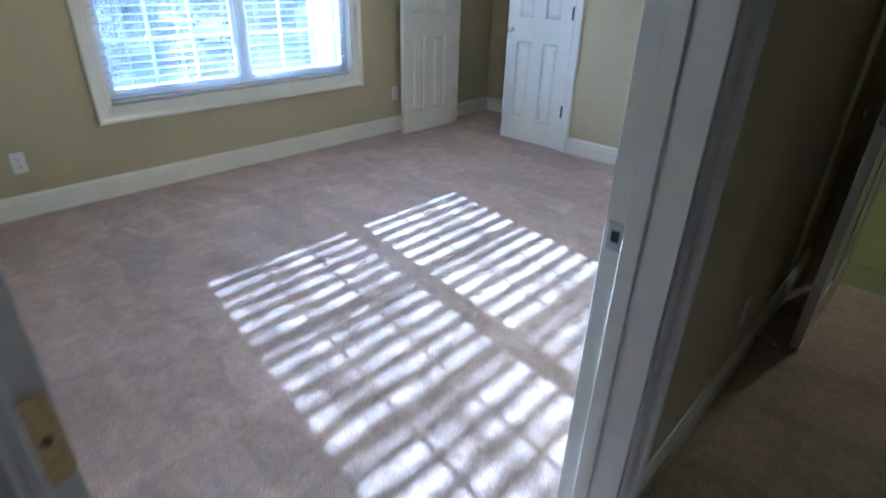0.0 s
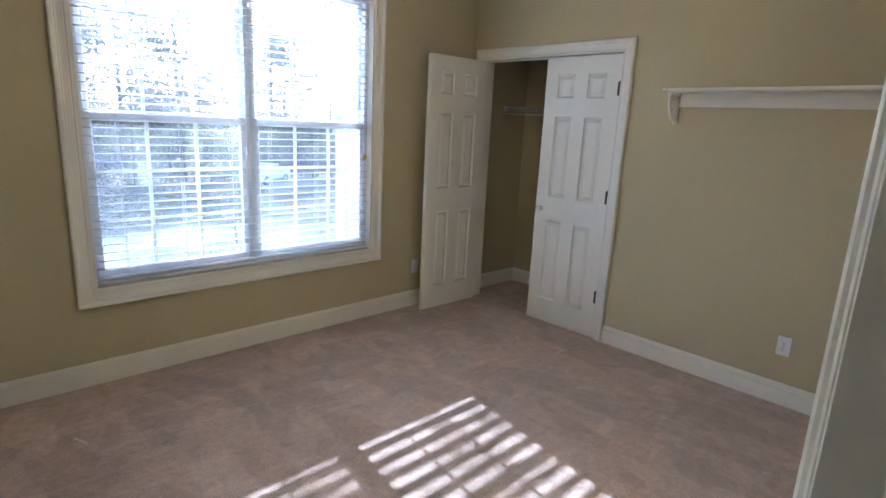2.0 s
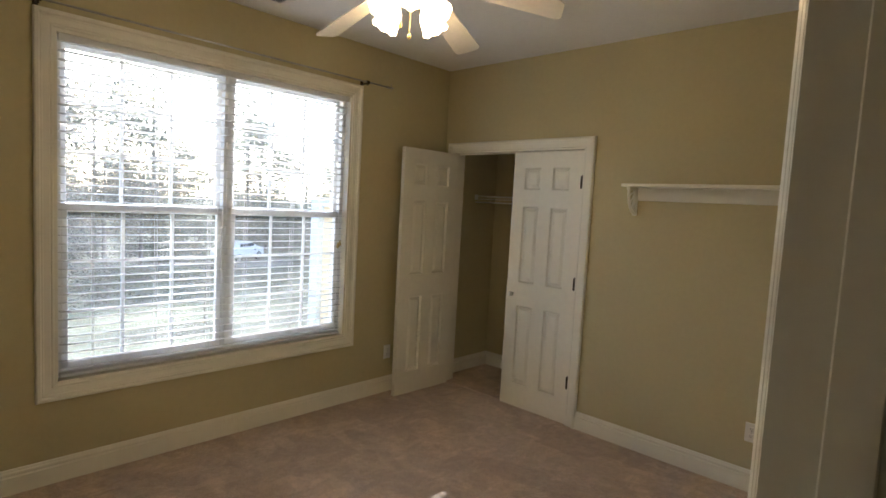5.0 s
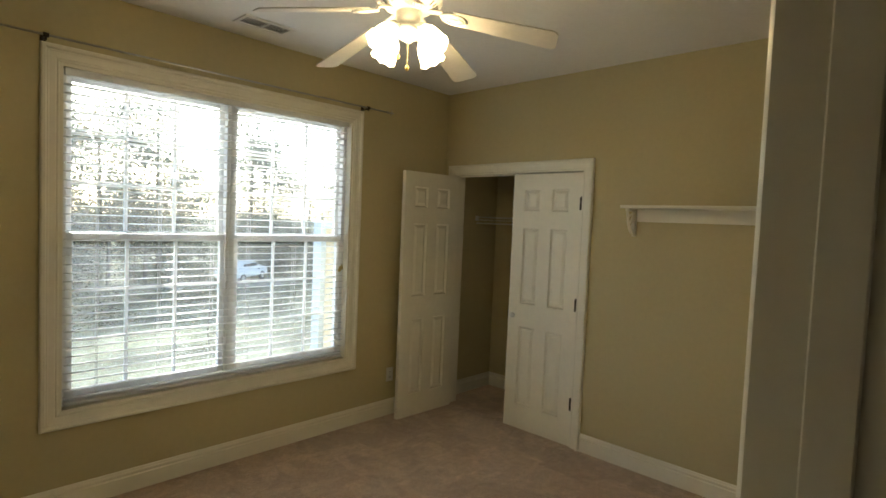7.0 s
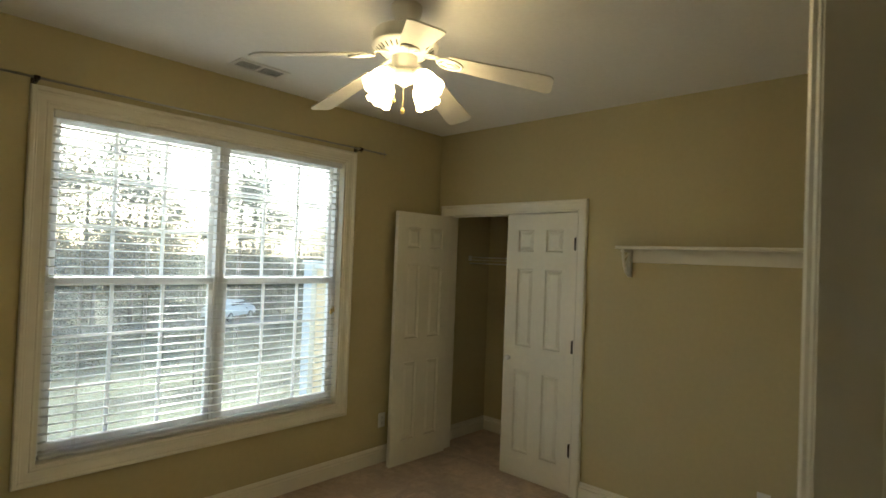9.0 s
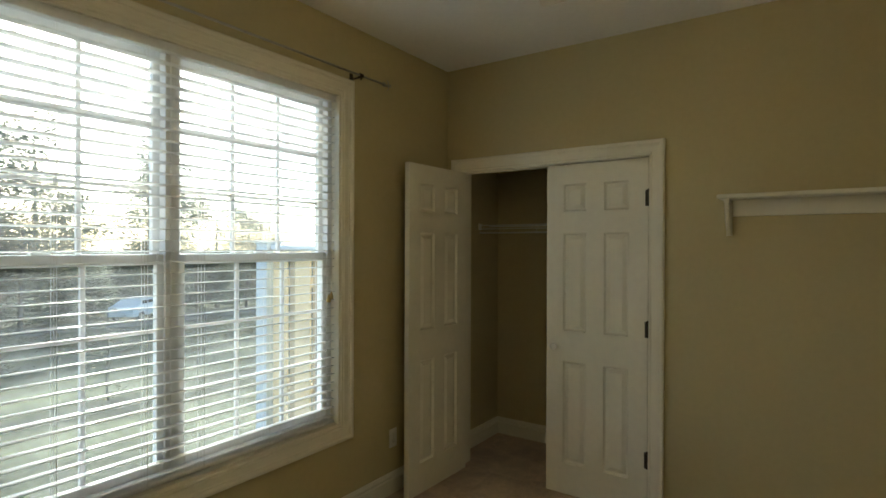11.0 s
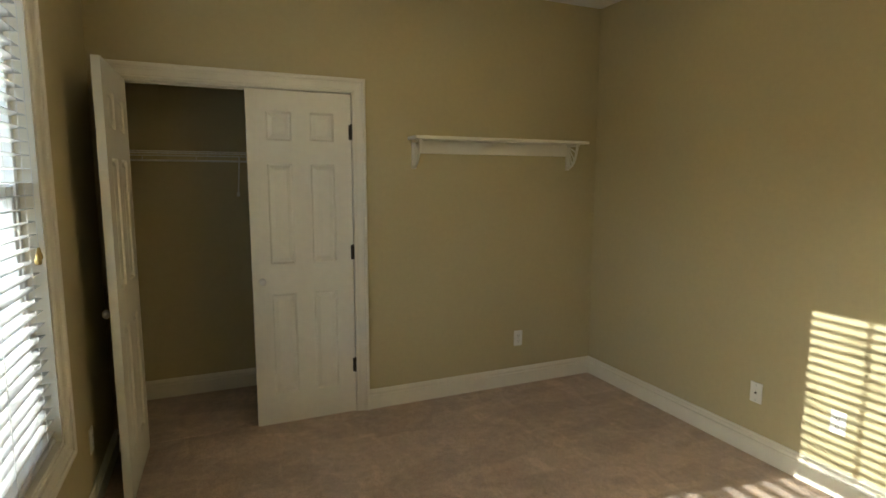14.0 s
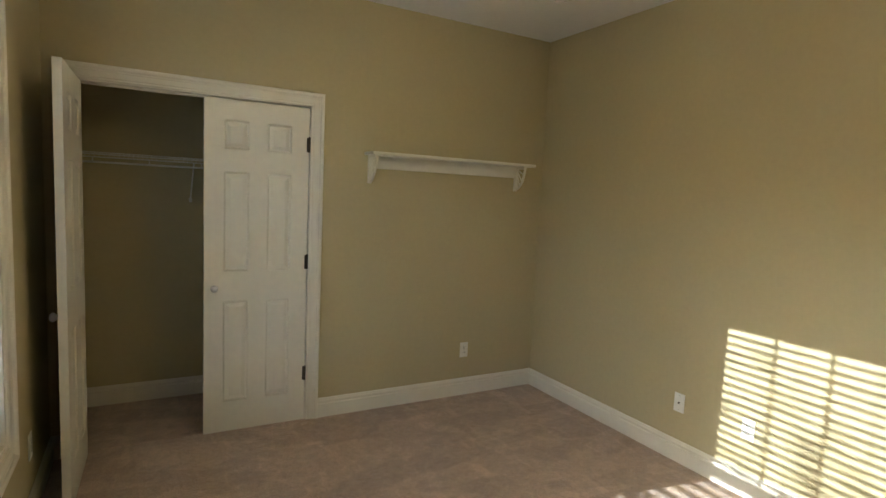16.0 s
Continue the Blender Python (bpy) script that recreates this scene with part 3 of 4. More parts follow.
def hinge_leaf_bm(z, r=0.014):
    """A hinge leaf 2.5 mm thick in the local yz plane, its two outer corners rounded."""
    turn = [k * math.pi / 2 / 6 for k in range(7)]
    edge = [(0.004, z - 0.0445), (0.004, z + 0.0445)]
    edge += [(-0.0345 + r - r * math.sin(a), z + 0.0445 - r + r * math.cos(a)) for a in turn]
    edge += [(-0.0345 + r - r * math.cos(a), z - 0.0445 + r - r * math.sin(a)) for a in turn]
    bm = bmesh.new()
    q = [bm.verts.new((-0.0025, y, h)) for y, h in edge]
    p = [bm.verts.new((0.0, y, h)) for y, h in edge]
    bm.faces.new(q)
    bm.faces.new(p[::-1])
    for k in range(len(edge)):
        j = (k + 1) % len(edge)
        bm.faces.new((q[k], p[k], p[j], q[j]))
    return bm


def room_door():
    """The room's own door, swung fully open along the south wall."""
    w = DY1 - DY0 - 0.030
    d = thing("door_3", pose(EX - 0.002, DY0 + 0.009, 0.015, 0, 0, 180), "white six-panel room door swung wide open", "door", "", "structure")
    cols = ((0.12, 0.40), (0.495, 0.775))
    bm = door_bm(w, LEAF_H, cols, ROWS)
    bmesh.ops.transform(bm, matrix=pose(0, -0.035, 0), verts=bm.verts[:])
    part("door_panel", bm, DOOR, d)
    for z in (0.25, 0.985, 1.80):
        h = part("hinge", hinge_leaf_bm(z), BRASS, d, "worn brass hinge leaf with rounded corners")
        part("hinge_barrel", bm_tube([(-0.003, 0.003, z - 0.045), (-0.003, 0.003, z + 0.045)], 0.006, 10), BRASS, h, "", True)
        for k, dz in enumerate((-0.030, 0.0, 0.030)):
            part("screw", bm_lathe([(0, 0.0012), (0.003, 0.001), (0.0045, 0)], 10, pose(-0.0025, -0.010 - 0.012 * (k % 2), z + dz, 0, -90)), DARK_METAL, h)
    part("door_knob", bm_lathe([(0, 0.062), (0.016, 0.060), (0.025, 0.050), (0.026, 0.042), (0.018, 0.030), (0.010, 0.022), (0.010, 0.008), (0.030, 0.006), (0.031, 0.0), (0, 0.0)], 24,
                               pose(w - 0.07, -0.035, 0.90, 90)), STEEL, d, "round brushed steel knob", True)
    return d


room_door()


# ---- wall plates ----
def wall_plate(m, kind, label):
    """A plate 70 x 115 mm in the local xz plane, facing local -y."""
    o = thing("wall_outlet" if kind == "duplex" else "cable_plate", m, label, "outlet" if kind == "duplex" else "wall plate", "wall plates")
    part("plate", bm_box((-0.035, 0.035, -0.006, 0.0, -0.0575, 0.0575), bevel=0.003, segments=2), PLASTIC, o)
    if kind == "duplex":
        for z in (-0.020, 0.020):
            r = part("receptacle", bm_box((-0.0165, 0.0165, -0.008, -0.005, z - 0.0145, z + 0.0145), bevel=0.0025, segments=2), PLASTIC, o)
            part("slot", bm_box((-0.0075, -0.0050, -0.0085, -0.0078, z - 0.003, z + 0.007)), SLOT, r)
            part("slot", bm_box((0.0050, 0.0075, -0.0085, -0.0078, z - 0.002, z + 0.006)), SLOT, r)
            part("slot", bm_tube([(0, -0.0085, z - 0.008), (0, -0.0078, z - 0.008)], 0.0028, 8), SLOT, r)
        part("screw", bm_tube([(0, -0.0075, 0), (0, -0.005, 0)], 0.003, 8), STEEL, o)
    else:
        part("connector", bm_tube([(0, -0.014, 0), (0, -0.005, 0)], 0.005, 8), DARK_METAL, o)
        for z in (-0.042, 0.042):
            part("screw", bm_tube([(0, -0.0072, z), (0, -0.005, z)], 0.003, 8), STEEL, o)
    return o


wall_plate(pose(-0.958, NY, 0.366), "duplex", "white duplex outlet on the tan wall under the shelf")
wall_plate(pose(EX, 2.107, 0.378, 0, 0, -90), "duplex", "white duplex outlet on the tan wall in the sun")
wall_plate(pose(EX, 2.530, 0.371, 0, 0, -90), "cable", "white cable plate with a small centre connector")
wall_plate(pose(WX, 3.365, 0.352, 0, 0, 90), "duplex", "white duplex outlet on the tan window wall")
wall_plate(pose(WX, 0.547, 0.325, 0, 0, 90), "duplex", "white duplex outlet low on the tan window wall")
wall_plate(pose(HALL, 1.86, 0.33, 0, 0, 90), "duplex", "white duplex outlet on the dim hall wall")


# ---- wall shelf ----
def shelf_bracket_bm():
    """A pierced quarter-round bracket with ribs like a fan, 24 mm thick, in the local yz plane (y out from the wall)."""
    bm = bm_box((-0.012, 0.012, -0.018, 0.0, -0.185, 0.0), (-0.012, 0.012, -0.130, -0.018, -0.018, 0.0))
    add_tube(bm, [(0, -0.009 - 0.112 * math.cos(a), -0.006 - 0.165 * math.sin(a)) for a in [k * math.pi / 2 / 12 for k in range(13)]], 0.0095, 8)
    for a in (0.35, 0.72, 1.05, 1.32):
        add_tube(bm, [(0, -0.014, -0.014), (0, -0.009 - 0.108 * math.cos(a), -0.006 - 0.160 * math.sin(a))], 0.0055, 6)
    return bm


def build_shelf():
    x0, x1 = -1.815, -0.490
    s = thing("wall_shelf", pose((x0 + x1) / 2, NY, 1.802), "long white wooden wall shelf on pierced brackets", "shelf")
    h = (x1 - x0) / 2
    part("shelf_board", bm_box((-h, h, -0.158, 0.0, -0.020, 0.0), bevel=0.005, segments=2), TRIM, s)
    part("back_board", bm_box((-h + 0.055, h - 0.090, -0.016, 0.0, -0.105, -0.020), bevel=0.002), TRIM, s)
    for x in (-h + 0.040, h - 0.078):
        bm = shelf_bracket_bm()
        bmesh.ops.transform(bm, matrix=pose(x, 0, -0.020), verts=bm.verts[:])
        part("bracket", bm, TRIM, s, "white fan-ribbed bracket")
    return s


build_shelf()


# ---- closet fittings ----
def build_wire_shelf():
    x0, x1 = WX + 0.004, CLX1 - 0.004
    s = thing("wire_shelf", pose(x0, BACK, 1.700), "white coated wire closet shelf with a hang rail", "shelf")
    w = x1 - x0
    for y, z in ((-0.006, 0.0), (-0.15, -0.004), (-0.300, 0.0), (-0.302, -0.028)):
        part("long_wire", bm_tube([(0, y, z), (w, y, z)], 0.0028, 8), WIRE, s, "", True)
    part("hang_rail", bm_tube([(0, -0.300, -0.058), (w, -0.300, -0.058)], 0.0062, 10), WIRE, s, "", True)
    bm = bmesh.new()
    for k in range(int(w / 0.0254)):
        x = 0.012 + k * 0.0254
        add_tube(bm, [(x, -0.006, 0.004), (x, -0.298, 0.004), (x, -0.304, -0.028)], 0.0016, 5)
    tagged(part("cross_wires", bm, WIRE, s), kind="stuff")
    for x in (0.18, 0.48, 0.78, 1.08, 1.38):
        part("rail_hook", bm_tube([(x, -0.303, -0.028), (x, -0.306, -0.046), (x, -0.300, -0.064)], 0.0025, 6), WIRE, s)
    for x in (0.735,):
        b = part("brace", bm_tube([(x, -0.298, -0.030), (x, -0.004, -0.270)], 0.0048, 8), WIRE, s)
        part("foot_clip", bm_box((x - 0.010, x + 0.010, -0.012, 0.0, -0.292, -0.262), bevel=0.002), PLASTIC, b)
    part("end_bracket", bm_box((0.0, 0.012, -0.325, -0.285, -0.035, 0.014), bevel=0.003), PLASTIC, s)
    return s


build_wire_shelf()
structure("trim_carpet_seam", bm_box((CX0 + 0.004, CX1 - 0.004, NY + 0.020, NY + 0.034, 0.006, PILE + 0.003), bevel=0.0015), CARPET, "taupe carpet seam across the closet threshold", "carpet seam")


# ---- ceiling vent ----
def build_vent():
    v = thing("ceiling_vent", pose(-3.255, 2.025, CEIL), "white ceiling register with grey louvred banks", "vent")
    ox, oy = 0.085, 0.160
    part("frame", bm_box((-ox, -ox + 0.030, -oy, oy, -0.008, 0.0), (ox - 0.030, ox, -oy, oy, -0.008, 0.0), (-ox + 0.030, ox - 0.030, -oy, -oy + 0.026, -0.008, 0.0),
                         (-ox + 0.030, ox - 0.030, oy - 0.026, oy, -0.008, 0.0), (-ox + 0.030, ox - 0.030, -0.009, 0.009, -0.008, 0.0), bevel=0.0018), FAN_WHITE, v)
    part("backing", bm_box((-ox + 0.030, ox - 0.030, -oy + 0.026, oy - 0.026, -0.0012, -0.0002)), DUCT, v, "grey duct behind the louvres")
    for side in (-1, 1):
        for k in range(9):
            y = side * (0.018 + k * 0.0130)
            bm = bm_box((-ox + 0.030, ox - 0.030, -0.0060, 0.0060, -0.0004, 0.0004))
            bmesh.ops.transform(bm, matrix=pose(0, y, -0.0045, 26), verts=bm.verts[:])
            part("slat", bm, FAN_WHITE, v)
    return v


build_vent()


# ---- ceiling fan ----
def blade_bm(r0=0.205, r1=0.655):
    """A flat blade along x with a rounded tip, widening outwards."""
    pts = []
    for k in range(9):
        f = k / 8
        pts.append((r0 + (r1 - r0 - 0.03) * f, 0.050 + 0.018 * f))
    tip = [(r1 - 0.03 + 0.03 * math.sin(a), 0.038 + 0.030 * math.cos(a)) for a in [k * math.pi / 2 / 5 for k in range(1, 6)]]
    edge = pts + tip
    outline = edge + [(x, -y) for x, y in edge[::-1]]
    bm = bmesh.new()
    up = [bm.verts.new((x, y, 0.003)) for x, y in outline]
    dn = [bm.verts.new((x, y, -0.003)) for x, y in outline]
    bm.faces.new(up)
    bm.faces.new(dn[::-1])
    for k in range(len(outline)):
        j = (k + 1) % len(outline)
        bm.faces.new((up[k], dn[k], dn[j], up[j]))
    return bm


def build_fan():
    fan = thing("ceiling_fan", pose(-1.975, 2.030, CEIL), "white five-blade ceiling fan at rest with four lit lamps", "ceiling fan")
    part("canopy", bm_lathe([(0, 0), (0.068, 0), (0.068, -0.018), (0.062, -0.045), (0.045, -0.066), (0.028, -0.078), (0, -0.078)], 36), FAN_WHITE, fan, "", True)
    part("downrod", bm_lathe([(0, -0.075), (0.013, -0.075), (0.013, -0.110), (0, -0.110)], 16), FAN_WHITE, fan, "", True)
    motor = part("motor_housing", bm_lathe([(0, -0.135), (0.030, -0.137), (0.034, -0.150), (0.105, -0.152), (0.134, -0.162), (0.142, -0.176), (0.142, -0.214), (0.146, -0.219), (0.146, -0.226),
                                            (0.134, -0.234), (0.102, -0.258), (0.078, -0.268), (0, -0.270)], 48), FAN_WHITE, fan, "round white motor housing with vent slots", True)
    for k in range(30):
        a = k * math.tau / 30
        bm = bm_box((-0.0125, 0.0125, -0.0028, 0.0028, -0.0012, 0.0012))
        bmesh.ops.transform(bm, matrix=pose(0.1165 * math.cos(a), 0.1165 * math.sin(a), -0.2475, 0, 0, math.degrees(a)) @ pose(0, 0, 0, 0, -37, 0), verts=bm.verts[:])
        part("vent_slot", bm, SLOT, motor)
    for k in range(5):
        turn = pose(0, 0, -0.252, 0, 0, 36 + 72 * k) @ pose(0, 0, 0, 0, 12.6, 0)
        bm = blade_bm()
        bmesh.ops.transform(bm, matrix=turn @ pose(0, 0, 0, -12), verts=bm.verts[:])
        blade = part("blade", bm, BLADE, fan, "flat white blade with a rounded tip")
        bm = bm_box((0.060, 0.150, -0.016, 0.016, 0.006, 0.014))
        add_tube(bm, [(0.205 + 0.055 * math.cos(a), 0.036 * math.sin(a), 0.003 - 0.011) for a in [j * math.tau / 20 for j in range(21)]], 0.0065, 6)
        add_tube(bm, [(0.205 + 0.030 * math.cos(a), 0.018 * math.sin(a), 0.003 - 0.010) for a in [j * math.tau / 16 for j in range(17)]], 0.0050, 6)
        add_tube(bm, [(0.140, 0, 0.008), (0.160, 0.006, -0.004), (0.250, 0.0, -0.008)], 0.0075, 6)
        bmesh.ops.transform(bm, matrix=turn @ pose(0, 0, 0, -12), verts=bm.verts[:])
        part("blade_iron", bm, FAN_WHITE, blade, "white scrolled blade iron", True)
    light = part("light_kit", bm_lathe([(0, -0.243), (0.052, -0.243), (0.056, -0.262), (0.054, -0.312), (0.044, -0.325), (0.058, -0.334), (0.060, -0.356), (0.046, -0.378), (0.022, -0.388), (0.012, -0.400), (0, -0.402)], 36), FAN_WHITE, fan, "", True)
    for k in range(4):
        turn = pose(0, 0, -0.345, 0, 0, 2 + 90 * k)
        tilt = turn @ pose(0.085, 0, -0.004, 0, -40, 0)
        bm = bm_tube([(0.045, 0, 0.0), (0.066, 0, 0.008), (0.085, 0, 0.0)], 0.010, 10)
        bmesh.ops.transform(bm, matrix=turn, verts=bm.verts[:])
        add = bm_lathe([(0, 0.012), (0.020, 0.010), (0.024, -0.004), (0.024, -0.022), (0.018, -0.022), (0, -0.020)], 20, tilt)
        part("arm", bm, FAN_WHITE, light, "", True)
        part("lamp_holder", add, FAN_WHITE, light, "", True)
        # scalloped bell shade, open below
        bm = bmesh.new()
        prof = [(0.022, -0.012), (0.028, -0.020), (0.041, -0.036), (0.048, -0.058), (0.052, -0.084), (0.056, -0.106), (0.061, -0.122)]
        steps = 40
        rings = []
        for r, z in prof:
            amp = max(0.0, (-z - 0.085) / 0.033)
            rings.append([bm.verts.new((r * math.cos(j * math.tau / steps), r * math.sin(j * math.tau / steps), z - 0.003 * amp * math.cos(8 * j * math.tau / steps))) for j in range(steps)])
        for q, s in zip(rings, rings[1:]):
            for j in range(steps):
                bm.faces.new((q[j], q[(j + 1) % steps], s[(j + 1) % steps], s[j]))
        bmesh.ops.solidify(bm, geom=bm.faces[:], thickness=0.003)
        bmesh.ops.transform(bm, matrix=tilt, verts=bm.verts[:])
        part("shade", bm, GLOW, light, "lit frosted bell-shaped glass shade", True)
        part("bulb", bm_lathe([(0, -0.020), (0.012, -0.022), (0.014, -0.040), (0.024, -0.058), (0.026, -0.072), (0.018, -0.088), (0, -0.094)], 16, tilt), GLOW, light, "", True)
    for x, y, l in ((0.030, -0.028, 0.125), (-0.022, -0.036, 0.070)):
        c = part("pull_chain", bm_tube([(x, y, -0.372), (x, y, -0.380 - l)], 0.0015, 5), BRASS, fan)
        part("pull_knob", bm_lathe([(0, 0.012), (0.004, 0.010), (0.0085, 0.0), (0.0085, -0.008), (0.004, -0.015), (0, -0.016)], 12, pose(x, y, -0.380 - l - 0.010)), BRASS, c, "small wooden-brass pull knob", True)
    for o in fan.children:
        if o.name.split(".")[0] not in ("canopy", "downrod"):
            o.location.z += 0.045
    return fan


build_fan()
fan_light = new("fan_lamps", bpy.data.lights.new("fan_lamps", "POINT"))
fan_light.data.energy = 0.15
fan_light.data.color = (1.0, 0.74, 0.42)
fan_light.data.shadow_soft_size = 0.09
fan_light.matrix_world = pose(-1.975, 2.030, CEIL - 0.47)


# ---- hall and bathroom ----
def bathroom_door():
    w = 0.74
    d = thing("door_4", pose(-0.028, BATH - 0.030, 0.015, 0, 0, -91.0), "white six-panel bathroom door standing open into the hall", "door", "", "structure")
    cols = ((0.11, 0.325), (0.415, 0.63))
    part("door_panel", door_bm(w, LEAF_H, cols, ROWS), DOOR, d)
    for y, a in ((0.0, 90), (0.035, -90)):
        part("door_knob", bm_lathe([(0, 0.062), (0.016, 0.060), (0.025, 0.050), (0.026, 0.042), (0.018, 0.030), (0.010, 0.022), (0.010, 0.008), (0.030, 0.006), (0.031, 0.0), (0, 0.0)], 24,
                                   pose(w - 0.06, y, 0.93, a)), STEEL, d, "round steel knob", True)
    part("latch_plate", bm_box((w - 0.0005, w + 0.001, 0.006, 0.029, 0.90, 0.96)), STEEL, d)
    return d


bathroom_door()
bath_floor = structure("floor_bath", bm_box((-0.165, HX, BATH, 6.1, -0.05, -0.004)), GROUT, "olive green square floor tiles with grey joints", "tile floor")
tile_mesh = None
for i in range(8):
    for j in range(10):
        x, y = -0.16 + i * 0.305, BATH + 0.002 + j * 0.305
        bm = bm_box((0.002, 0.302, 0.002, 0.302, -0.006, 0.002), bevel=0.0015)
        if tile_mesh is None:
            t = part("tile", bm, TILE, bath_floor)
            tile_mesh = t.data
        else:
            bm.free()
            t = new("tile", tile_mesh)
            t.parent = bath_floor
        t.location = (x, y, 0)


def bath_lamp():
    l = thing("ceiling_lamp", pose(0.45, 4.4, CEIL), "round frosted ceiling lamp in the bathroom", "ceiling lamp")
    part("base", bm_lathe([(0, 0), (0.15, 0), (0.15, -0.02), (0, -0.02)], 28), FAN_WHITE, l)
    part("shade", bm_lathe([(0.14, -0.02), (0.13, -0.05), (0.09, -0.08), (0, -0.095)], 28), GLOW, l, "lit frosted glass", True)
    return l


bath_lamp()
bath_light = new("bathroom_lamp", bpy.data.lights.new("bathroom_lamp", "POINT"))
bath_light.data.energy = 1.8
bath_light.data.color = (1.0, 0.80, 0.34)
bath_light.data.shadow_soft_size = 0.1
bath_light.matrix_world = pose(0.45, 4.4, CEIL - 0.2)


# small things on the hall baseboard and the carpet
def door_stop(m):
    d = thing("door_stop", m, "short spring door stop with a white tip", "door stop")
    bm = bm_lathe([(0, 0), (0.011, 0), (0.011, 0.006), (0.006, 0.008), (0, 0.008)], 14, pose(0, 0, 0, 0, 90, 0))
    part("base", bm, STEEL, d)
    part("spring", bm_tube([(0.006 + 0.058 * k / 60, 0.006 * math.cos(k * 0.9), 0.006 * math.sin(k * 0.9)) for k in range(61)], 0.0012, 5), STEEL, d)
    part("tip", bm_lathe([(0, 0.064), (0.007, 0.064), (0.0075, 0.074), (0.005, 0.080), (0, 0.081)], 12, pose(0, 0, 0, 0, 90, 0)), PLASTIC, d, "white rubber tip", True)
    return d


door_stop(pose(HALL + 0.0155, 2.20, 0.06))
bm = bmesh.new()
for k in range(7):
    a = 0.6 * k
    add_tube(bm, [(-0.030 + 0.012 * k, 0.006 * math.sin(a), 0.002), (-0.022 + 0.011 * k, 0.009 * math.cos(a), 0.006), (-0.012 + 0.011 * k, 0.005 * math.sin(a + 2), 0.002)], 0.0022, 5)
lint = tagged(part("lint_scrap", bm, CORD), "pale scrap of lint lying on the carpet", "lint")
lint.matrix_world = pose(-2.98, 0.84, PILE + 0.001, 0, 0, 35)


# ---- outdoors ----
def ground_z(x, y):
    """The yard falls away from the house."""
    d = max(0.0, -4.2 - x)
    return -0.32 - 0.13 * min(d, 22) - 0.02 * max(0.0, min(d, 60) - 22) + 0.05 * math.sin(x * 0.9 + y * 0.6) * min(1, d / 3)


def build_ground():
    bm = bmesh.new()
    xs = [-600, -300, -150, -90, -60] + [-50 + k * 1.2 for k in range(39)] + [-3.70]
    ys = [-500, -200, -90, -50] + [-30 + k * 1.5 for k in range(50)] + [70, 120, 250, 500]
    grid = [[bm.verts.new((x, y, ground_z(x, y))) for y in ys] for x in xs]
    for a, b in zip(grid, grid[1:]):
        for k in range(len(ys) - 1):
            bm.faces.new((a[k], a[k + 1], b[k + 1], b[k]))
    # round the house
    for x0, x1, y0, y1 in ((-3.70, 500, -500, -2.0), (-3.70, 500, 6.4, 500), (4.65, 500, -2.0, 6.4)):
        v = [bm.verts.new((x, y, -0.32)) for x, y in ((x0, y0), (x1, y0), (x1, y1), (x0, y1))]
        bm.faces.new(v)
    return structure("ground", bm, LAWN, "winter lawn falling away from the house, blotched with painted tree shade", "lawn", True)


build_ground()


def build_drive():
    bm = bmesh.new()
    rows = []
    for k in range(70):
        y = -30 + k * 1.7
        c = -38.8 + 1.5 * math.sin(y * 0.06)
        rows.append([bm.verts.new((x, y, ground_z(x, y) + 0.04)) for x in [c - 2.2 + 0.55 * j for j in range(9)]])
    for a, b in zip(rows, rows[1:]):
        for j in range(8):
            bm.faces.new((a[j], a[j + 1], b[j + 1], b[j]))
    return structure("road", bm, GRAVEL, "pale gravel drive across the yard", "drive", True)


build_drive()


def build_fence():
    """A cream board half wall that runs out from the house to a pale post."""
    y = 4.22
    x0, x1, top, foot = -5.88, -3.70, 1.50, -0.42
    f = thing("board_fence", pose(x0, y, 0), "cream painted board fence with a pale end post", "fence")
    part("post", bm_box((-0.085, 0.085, -0.085, 0.085, foot, 1.56), (-0.10, 0.10, -0.10, 0.10, 1.56, 1.59), bevel=0.006), POST_PAINT, f, "pale blue-white square post")
    part("top_rail", bm_box((0.085, x1 - x0, -0.05, 0.06, top, top + 0.04), bevel=0.005), POST_PAINT, f)
    part("back_rail", bm_box((0.085, x1 - x0, 0.030, 0.065, 0.15, 0.24), (0.085, x1 - x0, 0.030, 0.065, 1.15, 1.24)), BOARD, f)
    x = 0.095
    k = 0
    meshes = {}
    while x < x1 - x0 - 0.1:
        # narrow boards sit back and take the colour darkened for shade
        wide = k % 2 == 0
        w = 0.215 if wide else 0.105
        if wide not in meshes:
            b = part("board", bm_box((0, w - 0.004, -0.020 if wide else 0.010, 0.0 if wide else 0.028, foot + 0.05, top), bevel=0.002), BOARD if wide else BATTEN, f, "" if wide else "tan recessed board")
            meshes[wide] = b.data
        else:
            b = new("board", meshes[wide])
            b.parent = f
        b.location = (x, 0, 0)
        x += w
        k += 1
    return f


build_fence()
stick = tagged(part("garden_stick", bm_tube([(-4.95, 4.00, -0.40), (-5.01, 4.06, 0.30), (-5.08, 4.13, 0.75), (-5.10, 4.16, 1.05)], 0.016, 7, 0.008), BARK), "thin dark stick leaning against the cream fence", "stick")


